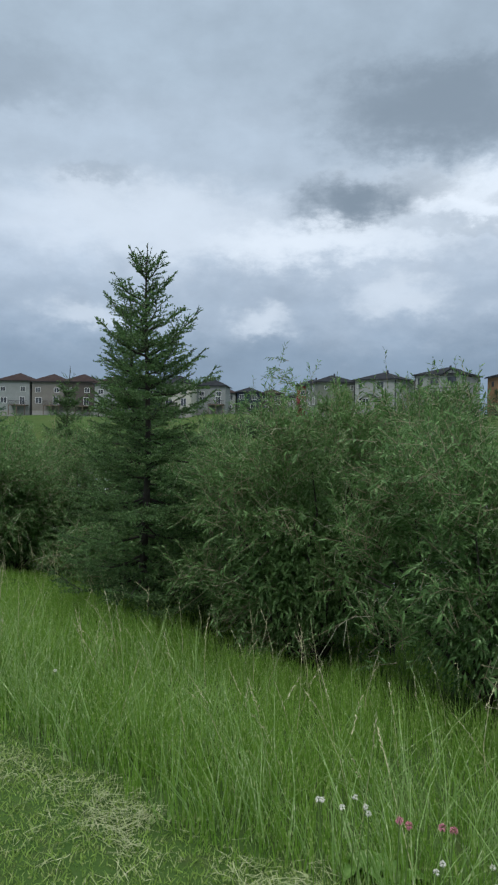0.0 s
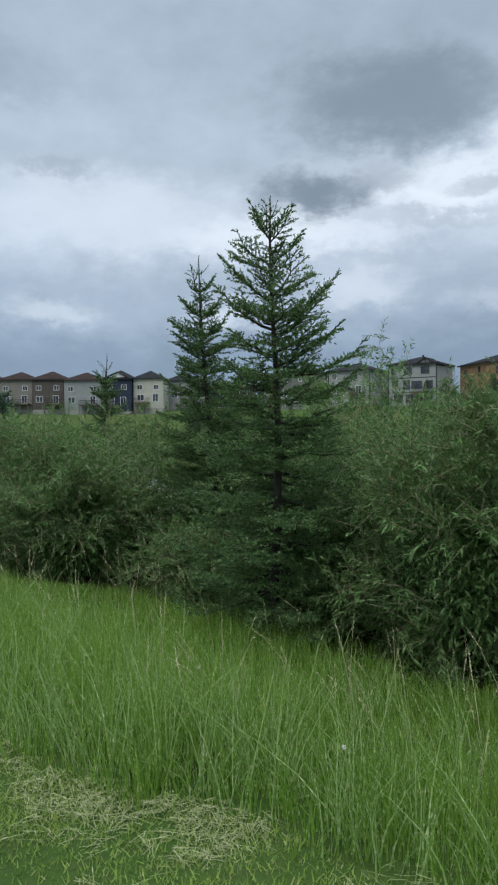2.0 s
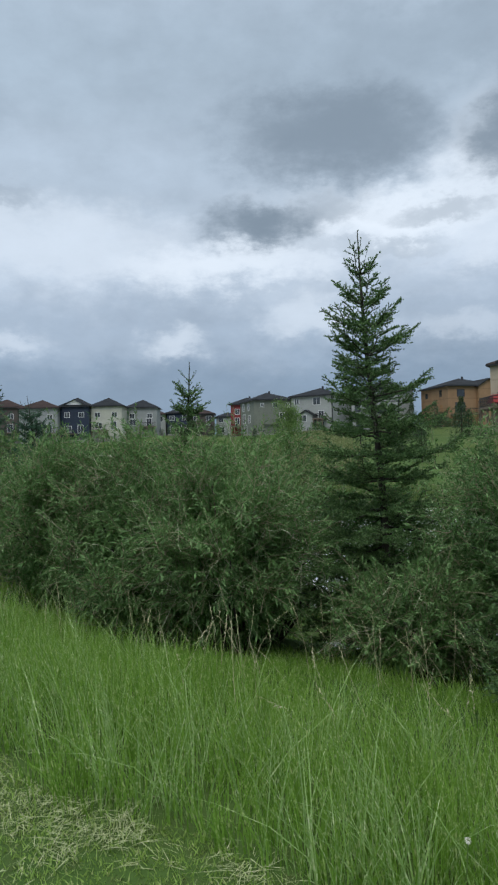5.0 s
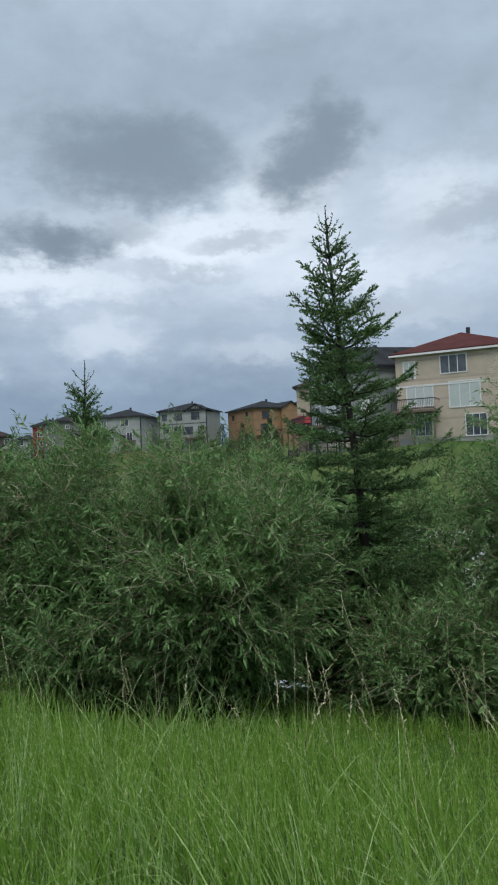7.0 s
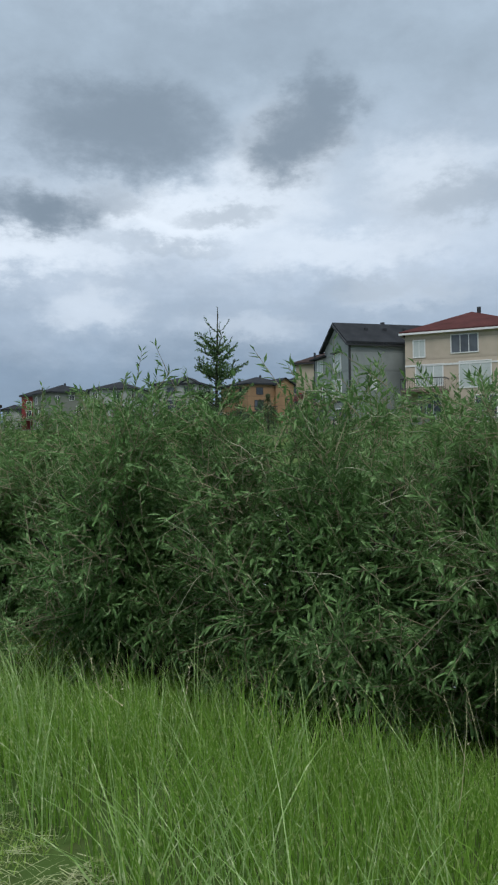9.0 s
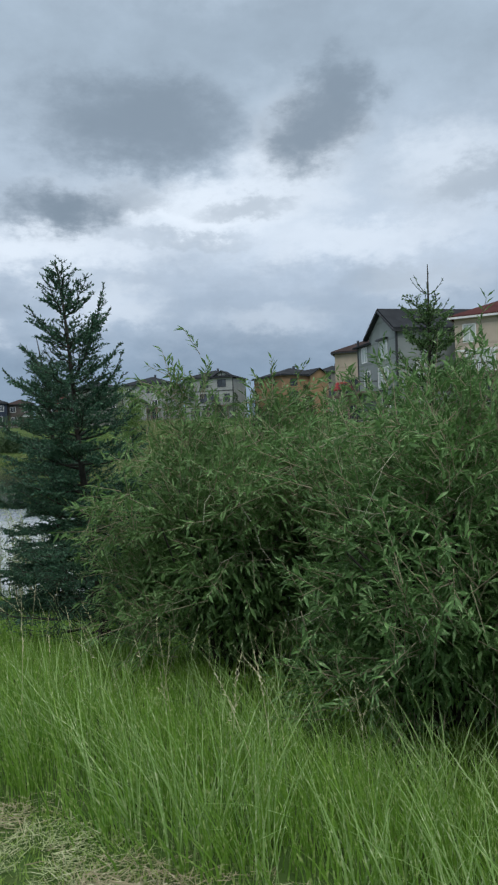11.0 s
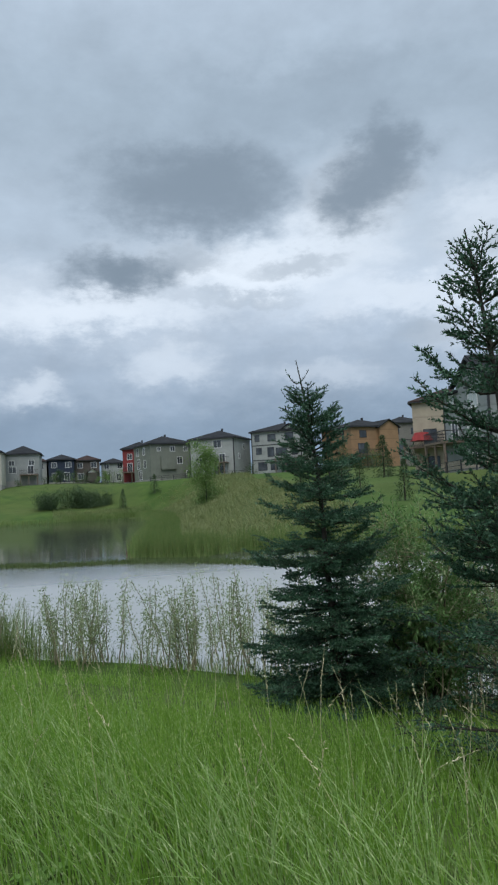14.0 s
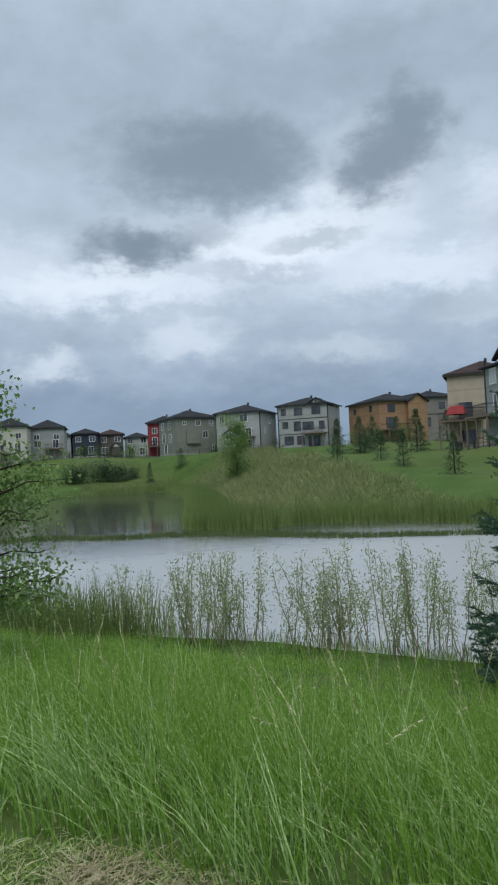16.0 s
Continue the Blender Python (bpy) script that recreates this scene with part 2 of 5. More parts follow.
def water_mat():
    m = Nodes("pond_water")
    mp = m.node("ShaderNodeMapping", Scale=(0.8, 2.4, 1.0))
    m.t.links.new(m.world_place(), mp.inputs[0])
    h = m.noise(2.6, 3, mp.outputs[0])
    # ripples on the open water, calm in the sheltered channel behind the grassy strip
    yy = m.node("ShaderNodeSeparateXYZ")
    m.t.links.new(m.world_place(), yy.inputs[0])
    b = m.node("ShaderNodeBump", Height=h, Strength=m.span(yy.outputs[1], 42.0, 50.0, 0.34, 0.05), Distance=0.05)
    m.put(m.bsdf, "Normal", b.outputs[0])
    m.bsdf.inputs["IOR"].default_value = 9.0
    return m.done(m.mix(m.span(m.noise(0.12, 4), 0.4, 0.65), (0.06, 0.066, 0.056), (0.09, 0.098, 0.08)), m.span(yy.outputs[1], 36.0, 46.0, 0.33, 0.02), 0.5)


WATER = water_mat()
PAVING = plain("worn_grey_path", (0.23, 0.22, 0.20), 0.9, 0.2, 1.5, 70, bump=0.4)

# ---- mesh helpers ----


def fast_mesh(name, verts, tris, mat, smooth=False):
    me = bpy.data.meshes.new(name)
    verts, tris = np.ascontiguousarray(verts, np.float32), np.ascontiguousarray(tris, np.int32)
    me.vertices.add(len(verts))
    me.vertices.foreach_set("co", verts.ravel())
    me.loops.add(tris.size)
    me.loops.foreach_set("vertex_index", tris.ravel())
    me.polygons.add(len(tris))
    me.polygons.foreach_set("loop_start", np.arange(len(tris), dtype=np.int32) * tris.shape[1])
    if smooth:
        me.polygons.foreach_set("use_smooth", np.ones(len(tris), bool))
    me.update(calc_edges=True)
    me.validate()
    me.materials.append(mat)
    return me


def part(name, bm, material, parent, label="", smooth=False):
    me = bpy.data.meshes.new(name)
    bm.to_mesh(me)
    bm.free()
    me.materials.append(material)
    if smooth:
        for p in me.polygons:
            p.use_smooth = True
    ob = new(name, me)
    ob.parent = parent
    if label:
        ob["label"] = label
    return ob


def mesh_part(name, me, parent, label=""):
    ob = new(name, me)
    ob.parent = parent
    if label:
        ob["label"] = label
    return ob


def box(bm, x0, y0, z0, x1, y1, z1):
    m = Matrix.Translation(((x0 + x1) / 2, (y0 + y1) / 2, (z0 + z1) / 2)) @ Matrix.Diagonal((x1 - x0, y1 - y0, z1 - z0, 1))
    bmesh.ops.create_cube(bm, size=1.0, matrix=m)
    return bm


def boxes(*rows):
    bm = bmesh.new()
    for r in rows:
        box(bm, *r)
    return bm


def strips(roots, dirs, lengths, widths, sides, droop, segs=3):
    """Tapered blades that bend: root, first direction, length, width, side vector and the bend at the tip (vectors)."""
    n = len(roots)
    rows = []
    for k in range(segs + 1):
        f = k / segs
        c = roots + dirs * (lengths * f)[:, None] + droop * (f * f)[:, None] if isinstance(f, np.ndarray) else roots + dirs * (lengths * f)[:, None] + droop * (f * f)
        w = (widths * (1 - f) ** 0.7 * 0.5)[:, None]
        rows.append((c - sides * w, c + sides * w) if k < segs else (c,))
    v = np.stack([p for r in rows for p in r], 1)
    k = v.shape[1]
    t = []
    for s in range(segs - 1):
        a = 2 * s
        t += [(a, a + 1, a + 3), (a, a + 3, a + 2)]
    t.append((2 * segs - 2, 2 * segs - 1, 2 * segs))
    tris = (np.arange(n)[:, None, None] * k + np.array(t)[None]).reshape(-1, 3)
    return v.reshape(-1, 3), tris


def unit(v):
    return v / np.maximum(np.linalg.norm(v, axis=-1, keepdims=True), 1e-9)


def leaves(roots, dirs, lengths, widths, r, droop=0.18):
    """Lance-shaped leaves, folded along the midrib."""
    n = len(roots)
    up = unit(np.array([0, 0, 1.0]) + r.normal(0, 0.5, (n, 3)))
    side = unit(np.cross(dirs, up))
    nor = np.cross(side, dirs)
    L, W = lengths[:, None], widths[:, None]
    tip = roots + dirs * L - np.array([0, 0, 1.0]) * L * droop
    a = roots + dirs * L * 0.42 - np.array([0, 0, 1.0]) * L * droop * 0.2
    v = np.stack([roots, a + side * W / 2 + nor * W * 0.2, tip, a - side * W / 2 + nor * W * 0.2], 1)
    t = np.array([(0, 2, 1), (0, 3, 2)])
    return v.reshape(-1, 3), (np.arange(n)[:, None, None] * 4 + t[None]).reshape(-1, 3)


def tubes(chains, radii, sides=4):
    """Many tapered tubes: chains (n, k, 3), radii (n, k)."""
    n, k, _ = chains.shape
    d = unit(np.gradient(chains, axis=1))
    ref = np.where(np.abs(d[..., 2:3]) > 0.9, np.array([1.0, 0, 0]), np.array([0, 0, 1.0]))
    a = unit(np.cross(d, ref))
    b = np.cross(d, a)
    ang = np.arange(sides) * 2 * math.pi / sides
    ring = chains[:, :, None] + radii[:, :, None, None] * (np.cos(ang)[:, None] * a[:, :, None] + np.sin(ang)[:, None] * b[:, :, None])
    t = []
    for j in range(k - 1):
        for s in range(sides):
            p, q = j * sides + s, j * sides + (s + 1) % sides
            t += [(p, q, q + sides), (p, q + sides, p + sides)]
    tris = (np.arange(n)[:, None, None] * (k * sides) + np.array(t)[None]).reshape(-1, 3)
    return ring.reshape(-1, 3), tris


def join(parts):
    vs, ts, o = [], [], 0
    for v, t in parts:
        vs.append(v)
        ts.append(t + o)
        o += len(v)
    return np.concatenate(vs), np.concatenate(ts)


# ---- the lie of the land ----
LINE = np.array([(24.0, -18.0), (0.0, 0.0), (-3.9, 3.3), (-7.9, 9.1), (-12.0, 13.9), (-40.0, 45.0)])
WATER_Z = -1.2
POND = np.array([(5, 9.5), (1.5, 13), (-1.5, 16), (-4.8, 20), (-8, 23.5), (-11.5, 26.8), (-18, 34), (-30, 44), (-60, 70), (-85, 110),
                 (-50, 138), (-15, 137), (-4, 139), (8.5, 142), (6, 110), (0, 75), (-4.3, 53), (-5.4, 47.5), (-3.2, 44.6), (-0.6, 46.9),
                 (3.5, 44.5), (6, 40), (12, 33), (14, 24), (10, 14)], float)
HEIGHTS = np.array([(30, 68, 3.0), (42, 98, 3.4), (35, 153, 6.0), (50, 143, 6.1), (25, 158, 6.1), (15, 164, 6.0), (12, 178, 6.0), (-4, 213, 7.6),
                    (15, 218, 7.3), (-36, 182, 5.4), (-24, 186, 5.3), (-49, 188, 5.8), (-8, 194, 7.0), (1, 155, 0.8), (-15, 150, 0.5),
                    (18, 98, 3.6), (6, 101, 2.4), (30, 94, 2.6), (20, 80, 1.8), (17, 60, 0.6), (10, 50, 0.0), (38, 64, 3.6), (30, 40, 2.0),
                    (60, 100, 5.0), (100, 150, 9.0), (100, 60, 6.0), (-60, 160, 3.0), (-95, 100, 3.0), (60, 20, 2.0), (30, 10, 0.5)], float)


def seg_dist(p, a, b):
    ab = b - a
    f = np.clip(((p - a) @ ab) / (ab @ ab), 0, 1)
    q = p - a - f[:, None] * ab
    return np.hypot(q[:, 0], q[:, 1]), ab[0] * (p - a)[:, 1] - ab[1] * (p - a)[:, 0]


def off_path(p):
    """Distance from the walked line, positive on the pond's side."""
    best, sign = np.full(len(p), 1e9), np.ones(len(p))
    for a, b in zip(LINE[:-1], LINE[1:]):
        d, c = seg_dist(p, a, b)
        near = d < best
        best, sign = np.where(near, d, best), np.where(near, np.where(c < 0, 1.0, -1.0), sign)
    return best * sign


def along_path(p):
    """Metres along the walked line, from the start of the walk."""
    best, out, cum = np.full(len(p), 1e9), np.zeros(len(p)), -30.0
    for a, b in zip(LINE[:-1], LINE[1:]):
        ab = b - a
        ln = math.hypot(*ab)
        f = np.clip(((p - a) @ ab) / (ab @ ab), 0, 1)
        q = p - a - f[:, None] * ab
        d = np.hypot(q[:, 0], q[:, 1])
        out, best = np.where(d < best, cum + f * ln, out), np.minimum(d, best)
        cum += ln
    return out


def pond_dist(p):
    """Distance from the pond's shore, negative in the water."""
    best, inside = np.full(len(p), 1e9), np.zeros(len(p), bool)
    for a, b in zip(POND, np.roll(POND, -1, 0)):
        best = np.minimum(best, seg_dist(p, a, b)[0])
        cross = (a[1] > p[:, 1]) != (b[1] > p[:, 1])
        xs = a[0] + (p[:, 1] - a[1]) / np.where(b[1] == a[1], 1e-9, b[1] - a[1]) * (b[0] - a[0])
        inside ^= cross & (p[:, 0] < xs)
    return np.where(inside, -best, best)


def smooth01(x):
    x = np.clip(x, 0, 1)
    return x * x * (3 - 2 * x)


def land(p):
    """Height of the ground at rows of x, y."""
    p = np.asarray(p, float).reshape(-1, 2)
    n, d = off_path(p), pond_dist(p)
    bank = -1.17 * smooth01((n - 1.2) / 13.0 + 0.0) * 1.75
    # the bank drops faster where the thicket stands
    s = along_path(p)
    bank = bank - 0.17 * smooth01((n - 1.9) / 1.6) * smooth01((s - 9.5) / 2.5) * smooth01((15.2 - s) / 2.2)
    bank = np.maximum(bank, WATER_Z + 0.03)
    w = 1 / (((p[:, None] - HEIGHTS[None, :, :2]) ** 2).sum(-1) + 30.0) ** 1.6
    far = (w * HEIGHTS[None, :, 2]).sum(1) / w.sum(1)
    blend = smooth01(np.minimum(d / 16.0, (n - 8.5) / 12.0))
    z = np.where(n > 8.5, np.maximum(bank, WATER_Z + 0.03) * (1 - blend) + far * blend, bank)
    r = np.hypot(p[:, 0], p[:, 1] - 60)
    z = np.where(r > 260, z + (r - 260) * 0.004, z)
    bumps = 0.035 * np.sin(p[:, 0] * 2.1 + np.sin(p[:, 1] * 1.3)) * np.sin(p[:, 1] * 1.7) * smooth01((n - 2) / 2)
    z = z + np.where(d > 0.3, bumps, 0)
    return np.where(d < 0, np.maximum(WATER_Z + d * 0.35, WATER_Z - 1.2), z)


def land1(x, y):
    return float(land([(x, y)])[0])


def beside(s, n):
    """A place s metres along the walked line and n metres to the pond's side of it."""
    s, n = np.atleast_1d(np.asarray(s, float)), np.atleast_1d(np.asarray(n, float))
    pts = LINE[1:]
    cum = np.r_[0, np.cumsum(np.hypot(*np.diff(pts, axis=0).T))]
    x = np.interp(s, cum, pts[:, 0]) + np.where(s < 0, s * 0.8, 0) * -1.0
    y = np.interp(s, cum, pts[:, 1]) + np.where(s < 0, s * 0.6, 0)
    k = np.clip(np.searchsorted(cum, s) - 1, 0, len(pts) - 2)
    d = unit(np.diff(pts, axis=0))[k]
    dn = unit(np.stack([d[:, 1], -d[:, 0]], 1))
    return np.stack([x, y], 1) + dn * n[:, None]


def make_ground():
    na = 200
    radii = np.r_[0.0, 0.25 * 1.042 ** np.arange(0, 232)]
    radii = radii[radii < 3000]
    ang = np.arange(na) * 2 * math.pi / na
    c = np.array([-6.0, 12.0])
    p = c + radii[1:, None, None] * np.stack([np.cos(ang), np.sin(ang)], -1)[None]
    p = np.concatenate([[c], p.reshape(-1, 2)])
    v = np.concatenate([p, land(p)[:, None]], 1)
    k = len(radii) - 1
    t = [(0, 1 + s, 1 + (s + 1) % na) for s in range(na)]
    for j in range(k - 1):
        for s in range(na):
            a, b = 1 + j * na + s, 1 + j * na + (s + 1) % na
            t += [(a, a + na, b + na), (a, b + na, b)]
    me = fast_mesh("ground", v, np.array(t), GROUND, True)
    tagged(new("ground", me), "green grassy ground sloping down to the pond", "ground", kind="structure")


make_ground()
bm = bmesh.new()
bm.faces.new([bm.verts.new((x, y, WATER_Z)) for x, y in ((-140, 5), (40, 5), (40, 160), (-140, 160))])
me = bpy.data.meshes.new("water")
bm.to_mesh(me)
bm.free()
me.materials.append(WATER)
tagged(new("water", me), "still grey pond water mirroring the cloudy sky", "water", kind="structure")

# ---- houses ----


def window(house, x, z, w, h, face, trim, blind=False, bars=1, dp=0.0, wd=0.0):
    """A framed window on the front (face 'f') or on a side ('l', 'r') of a house."""
    t = 0.09
    fr = bmesh.new()
    rings = []
    for y in (-0.07, 0.03):
        rings.append([fr.verts.new((sx * (w / 2 + e), y, zz)) for e, lo, hi in ((t, -t, h + t), (0.0, 0.0, h)) for sx, zz in ((-1, lo), (1, lo), (1, hi), (-1, hi))])
    for k in range(4):
        n = (k + 1) % 4
        a, c = rings
        fr.faces.new((a[k], a[n], a[4 + n], a[4 + k]))
        fr.faces.new((c[n], c[k], c[4 + k], c[4 + n]))
        fr.faces.new((a[n], a[k], c[k], c[n]))
        fr.faces.new((a[4 + k], a[4 + n], c[4 + n], c[4 + k]))
    ob = part("window", fr, trim, house)
    if face == "f":
        ob.matrix_local = pose(x, 0, z)
    elif face == "l":
        ob.matrix_local = pose(0, dp - x, z, 0, 0, -90)
    else:
        ob.matrix_local = pose(wd, x, z, 0, 0, 90)
    part("pane", boxes((-w / 2, -0.015, 0, w / 2, 0.005, h)), BLIND if blind else GLASS, ob)
    for k in range(bars):
        bx = -w / 2 + w * (k + 1) / (bars + 1)
        part("mullion", boxes((bx - 0.03, -0.05, 0, bx + 0.03, -0.016, h)), trim, ob)


def hip_roof(w, d, z, rise, over=0.45, thick=0.16, ridge=None):
    bm = bmesh.new()
    inset = min(w, d) / 2 + over
    x0, x1, y0, y1 = -over, w + over, -over, d + over
    if w >= d:
        tops = [(x0 + inset, (y0 + y1) / 2), (x1 - inset + 1e-3, (y0 + y1) / 2)]
    else:
        tops = [((x0 + x1) / 2, y0 + inset), ((x0 + x1) / 2, y1 - inset + 1e-3)]
    lo = [bm.verts.new((x, y, z)) for x, y in ((x0, y0), (x1, y0), (x1, y1), (x0, y1))]
    mi = [bm.verts.new((x, y, z + thick)) for x, y in ((x0, y0), (x1, y0), (x1, y1), (x0, y1))]
    tp = [bm.verts.new((x, y, z + thick + rise)) for x, y in tops]
    bm.faces.new(lo[::-1])
    for i in range(4):
        bm.faces.new((lo[i], lo[(i + 1) % 4], mi[(i + 1) % 4], mi[i]))
    if w >= d:
        bm.faces.new((mi[0], mi[1], tp[1], tp[0]))
        bm.faces.new((mi[1], mi[2], tp[1]))
        bm.faces.new((mi[2], mi[3], tp[0], tp[1]))
        bm.faces.new((mi[3], mi[0], tp[0]))
    else:
        bm.faces.new((mi[0], mi[1], tp[0]))
        bm.faces.new((mi[1], mi[2], tp[1], tp[0]))
        bm.faces.new((mi[2], mi[3], tp[1]))
        bm.faces.new((mi[3], mi[0], tp[0], tp[1]))
    return bm


def gable_roof(x0, x1, y0, y1, z, rise, over=0.4, thick=0.18):
    """Two sloping slabs whose ridge runs front to back."""
    bm = bmesh.new()
    xm = (x0 + x1) / 2
    k = rise / ((x1 - x0) / 2)
    for xe, s in ((x0 - over, 1), (x1 + over, -1)):
        ze = z - over * k
        q = [(xe, y0 - over, ze), (xm, y0 - over, z + rise), (xm, y1, z + rise), (xe, y1, ze)]
        a = [bm.verts.new(p) for p in q]
        b = [bm.verts.new((p[0], p[1], p[2] + thick)) for p in q]
        bm.faces.new(a)
        bm.faces.new(b[::-1])
        for i in range(4):
            bm.faces.new((a[i], a[(i + 1) % 4], b[(i + 1) % 4], b[i]))
    bmesh.ops.recalc_face_normals(bm, faces=bm.faces)
    return bm


def gable_wall(x0, x1, z, rise, y0, y1):
    bm = bmesh.new()
    a = [bm.verts.new(p) for p in ((x0, y0, z), (x1, y0, z), ((x0 + x1) / 2, y0, z + rise))]
    b = [bm.verts.new((v.co.x, y1, v.co.z)) for v in a]
    bm.faces.new(a)
    bm.faces.new(b[::-1])
    for i in range(3):
        bm.faces.new((a[(i + 1) % 3], a[i], b[i], b[(i + 1) % 3]))
    return bm


def deck(house, x0, x1, z, out=2.4, ground=-0.2):
    part("deck_floor", boxes((x0, -out, z - 0.22, x1, 0, z)), DECK, house)
    for x in (x0 + 0.15, (x0 + x1) / 2, x1 - 0.15):
        part("deck_post", boxes((x - 0.09, -out + 0.05, ground - 0.8, x + 0.09, -out + 0.23, z - 0.2)), DECK, house)
    rail = boxes((x0, -out, z + 0.95, x1, -out + 0.06, z + 1.03), (x0, -out, z + 0.95, x0 + 0.06, 0, z + 1.03), (x1 - 0.06, -out, z + 0.95, x1, 0, z + 1.03),
                 (x0, -out, z + 0.08, x1, -out + 0.05, z + 0.13))
    n = int((x1 - x0) / 0.16)
    for i in range(n + 1):
        x = x0 + (x1 - x0 - 0.03) * i / n
        box(rail, x, -out + 0.01, z, x + 0.03, -out + 0.04, z + 0.97)
    part("deck_rail", rail, TRIM_D, house)


def stairs(house, x0, z, steps=13, out=2.4):
    bm = bmesh.new()
    for i in range(steps):
        zz = z - (i + 1) * z / steps
        box(bm, x0 + i * 0.27, -out - 1.1, zz, x0 + i * 0.27 + 0.3, -out - 0.05, zz + 0.05)
    for y in (-out - 1.12, -out - 0.05):
        a = [bm.verts.new(p) for p in ((x0, y, z - 0.3), (x0 + steps * 0.27, y, -0.3), (x0 + steps * 0.27, y, 0.0), (x0, y, z))]
        b = [bm.verts.new((v.co.x, y + 0.05, v.co.z)) for v in a]
        bm.faces.new(a)
        bm.faces.new(b[::-1])
        for i in range(4):
            bm.faces.new((a[(i + 1) % 4], a[i], b[i], b[(i + 1) % 4]))
        for i in range(0, steps, 2):
            zz = z - (i + 1) * z / steps
            box(bm, x0 + i * 0.27, y, zz, x0 + i * 0.27 + 0.05, y + 0.05, zz + 1.0)
    part("stair", bm, DECK, house)


def house(label, left, right, base, depth, height, wall, roof, rise=1.9, trim=TRIM_W, corner=None, gable=None, wins=(), side=(), decks=(), bands=(), vent=True, split=0.0, stone=0.0):
    """Stands on its base with its front from left to right as seen from the pond; side: windows on the 'l' or 'r' wall."""
    w = math.dist(left, right)
    rot = math.degrees(math.atan2(right[1] - left[1], right[0] - left[0]))
    h = new("house")
    h.matrix_world = pose(left[0], left[1], base, 0, 0, rot)
    tagged(h, label, "house", "houses round the pond")
    part("foundation", boxes((0.03, 0.03, -2.5, w - 0.03, depth - 0.03, 0.25)), CONCRETE, h)
    if split:
        part("wall", boxes((0, 0, stone or 0.25, split, depth, height - 0.9)), wall, h)
        part("wall", boxes((split, 0, stone or 0.25, w, depth, height)), wall, h)
    else:
        part("wall", boxes((0, 0, 0.25 if not stone else stone, w, depth, height)), wall, h)
    if stone:
        part("wall", boxes((-0.04, -0.04, 0.2, w + 0.04, depth + 0.04, stone)), STONE, h, "rough tan stone cladding")
    if split:
        part("roof", hip_roof(split, depth, height - 0.9, 0.7), roof, h)
        part("roof", gable_roof(split, w, 0, depth, height, rise), roof, h)
        part("gable_wall", gable_wall(split, w, height, rise - 0.05, 0, depth - 0.1), wall, h)
        part("barge_board", gable_roof(split, w, -0.08, 0.0, height - 0.2, rise, over=0.42, thick=0.22), TRIM_D, h)
    else:
        part("roof", hip_roof(w, depth, height, rise), roof, h)
    part("fascia", boxes((w + 0.3, -0.3, height - 0.5, w + 0.36, depth, height - 0.3)) if split else boxes((-0.5, -0.5, height - 0.14, w + 0.5, -0.44, height + 0.04), (-0.5, -0.44, height - 0.14, -0.44, depth + 0.5, height + 0.04),
                         (w + 0.44, -0.44, height - 0.14, w + 0.5, depth + 0.5, height + 0.04)), TRIM_W if roof is SHINGLE_R else TRIM_D, h)
    if corner:
        for x in (0, w):
            part("corner_board", boxes((x - 0.1, -0.06, 0.2, x + 0.1, 0.12, height)), corner, h)
    if vent:
        part("roof_vent", boxes((w * 0.55, depth * 0.45, height + rise * 0.6, w * 0.55 + 0.35, depth * 0.45 + 0.35, height + rise + 0.5)), TRIM_D, h)
    for z in bands:
        part("trim_band", boxes((-0.03, -0.05, z, w + 0.03, 0.0, z + 0.16)), corner or trim, h)
    if gable:
        x0, x1, gr, gz, out, style = gable
        part("gable_wall", gable_wall(x0, x1, gz, gr, -out, depth * 0.4), wall if style != "white" else TRIM_W, h)
        if out > 0.1:
            part("bay_wall", boxes((x0, -out, 0.2, x1, 0.0, gz)), wall, h)
        part("gable_roof", gable_roof(x0, x1, -out, depth * 0.45, gz, gr), roof, h)
        if style == "timber":
            xm = (x0 + x1) / 2
            part("timber", boxes((xm - 0.08, -out - 0.06, gz, xm + 0.08, -out, gz + gr * 0.9), (x0, -out - 0.06, gz - 0.1, x1, -out, gz + 0.1),
                                 (xm - (x1 - x0) * 0.25, -out - 0.06, gz, xm - (x1 - x0) * 0.25 + 0.14, -out, gz + gr * 0.45),
                                 (xm + (x1 - x0) * 0.25 - 0.14, -out - 0.06, gz, xm + (x1 - x0) * 0.25, -out, gz + gr * 0.45)), TRIM_D, h)
    for x, z, ww, hh, *o in wins:
        window(h, x, z, ww, hh, "f", trim if trim is not TRIM_D else TRIM_D, bool(o and o[0]), 1 if ww < 1.8 else 2)
        if len(o) > 1:
            h.children[-1].location.y -= o[1]
    for f, x, z, ww, hh, *o in side:
        window(h, x, z, ww, hh, f, trim, bool(o and o[0]), 1, depth, w)
    for x0, x1, z, *o in decks:
        deck(h, x0, x1, z)
        if o and o[0]:
            stairs(h, x0 + 0.2, z)
    return h


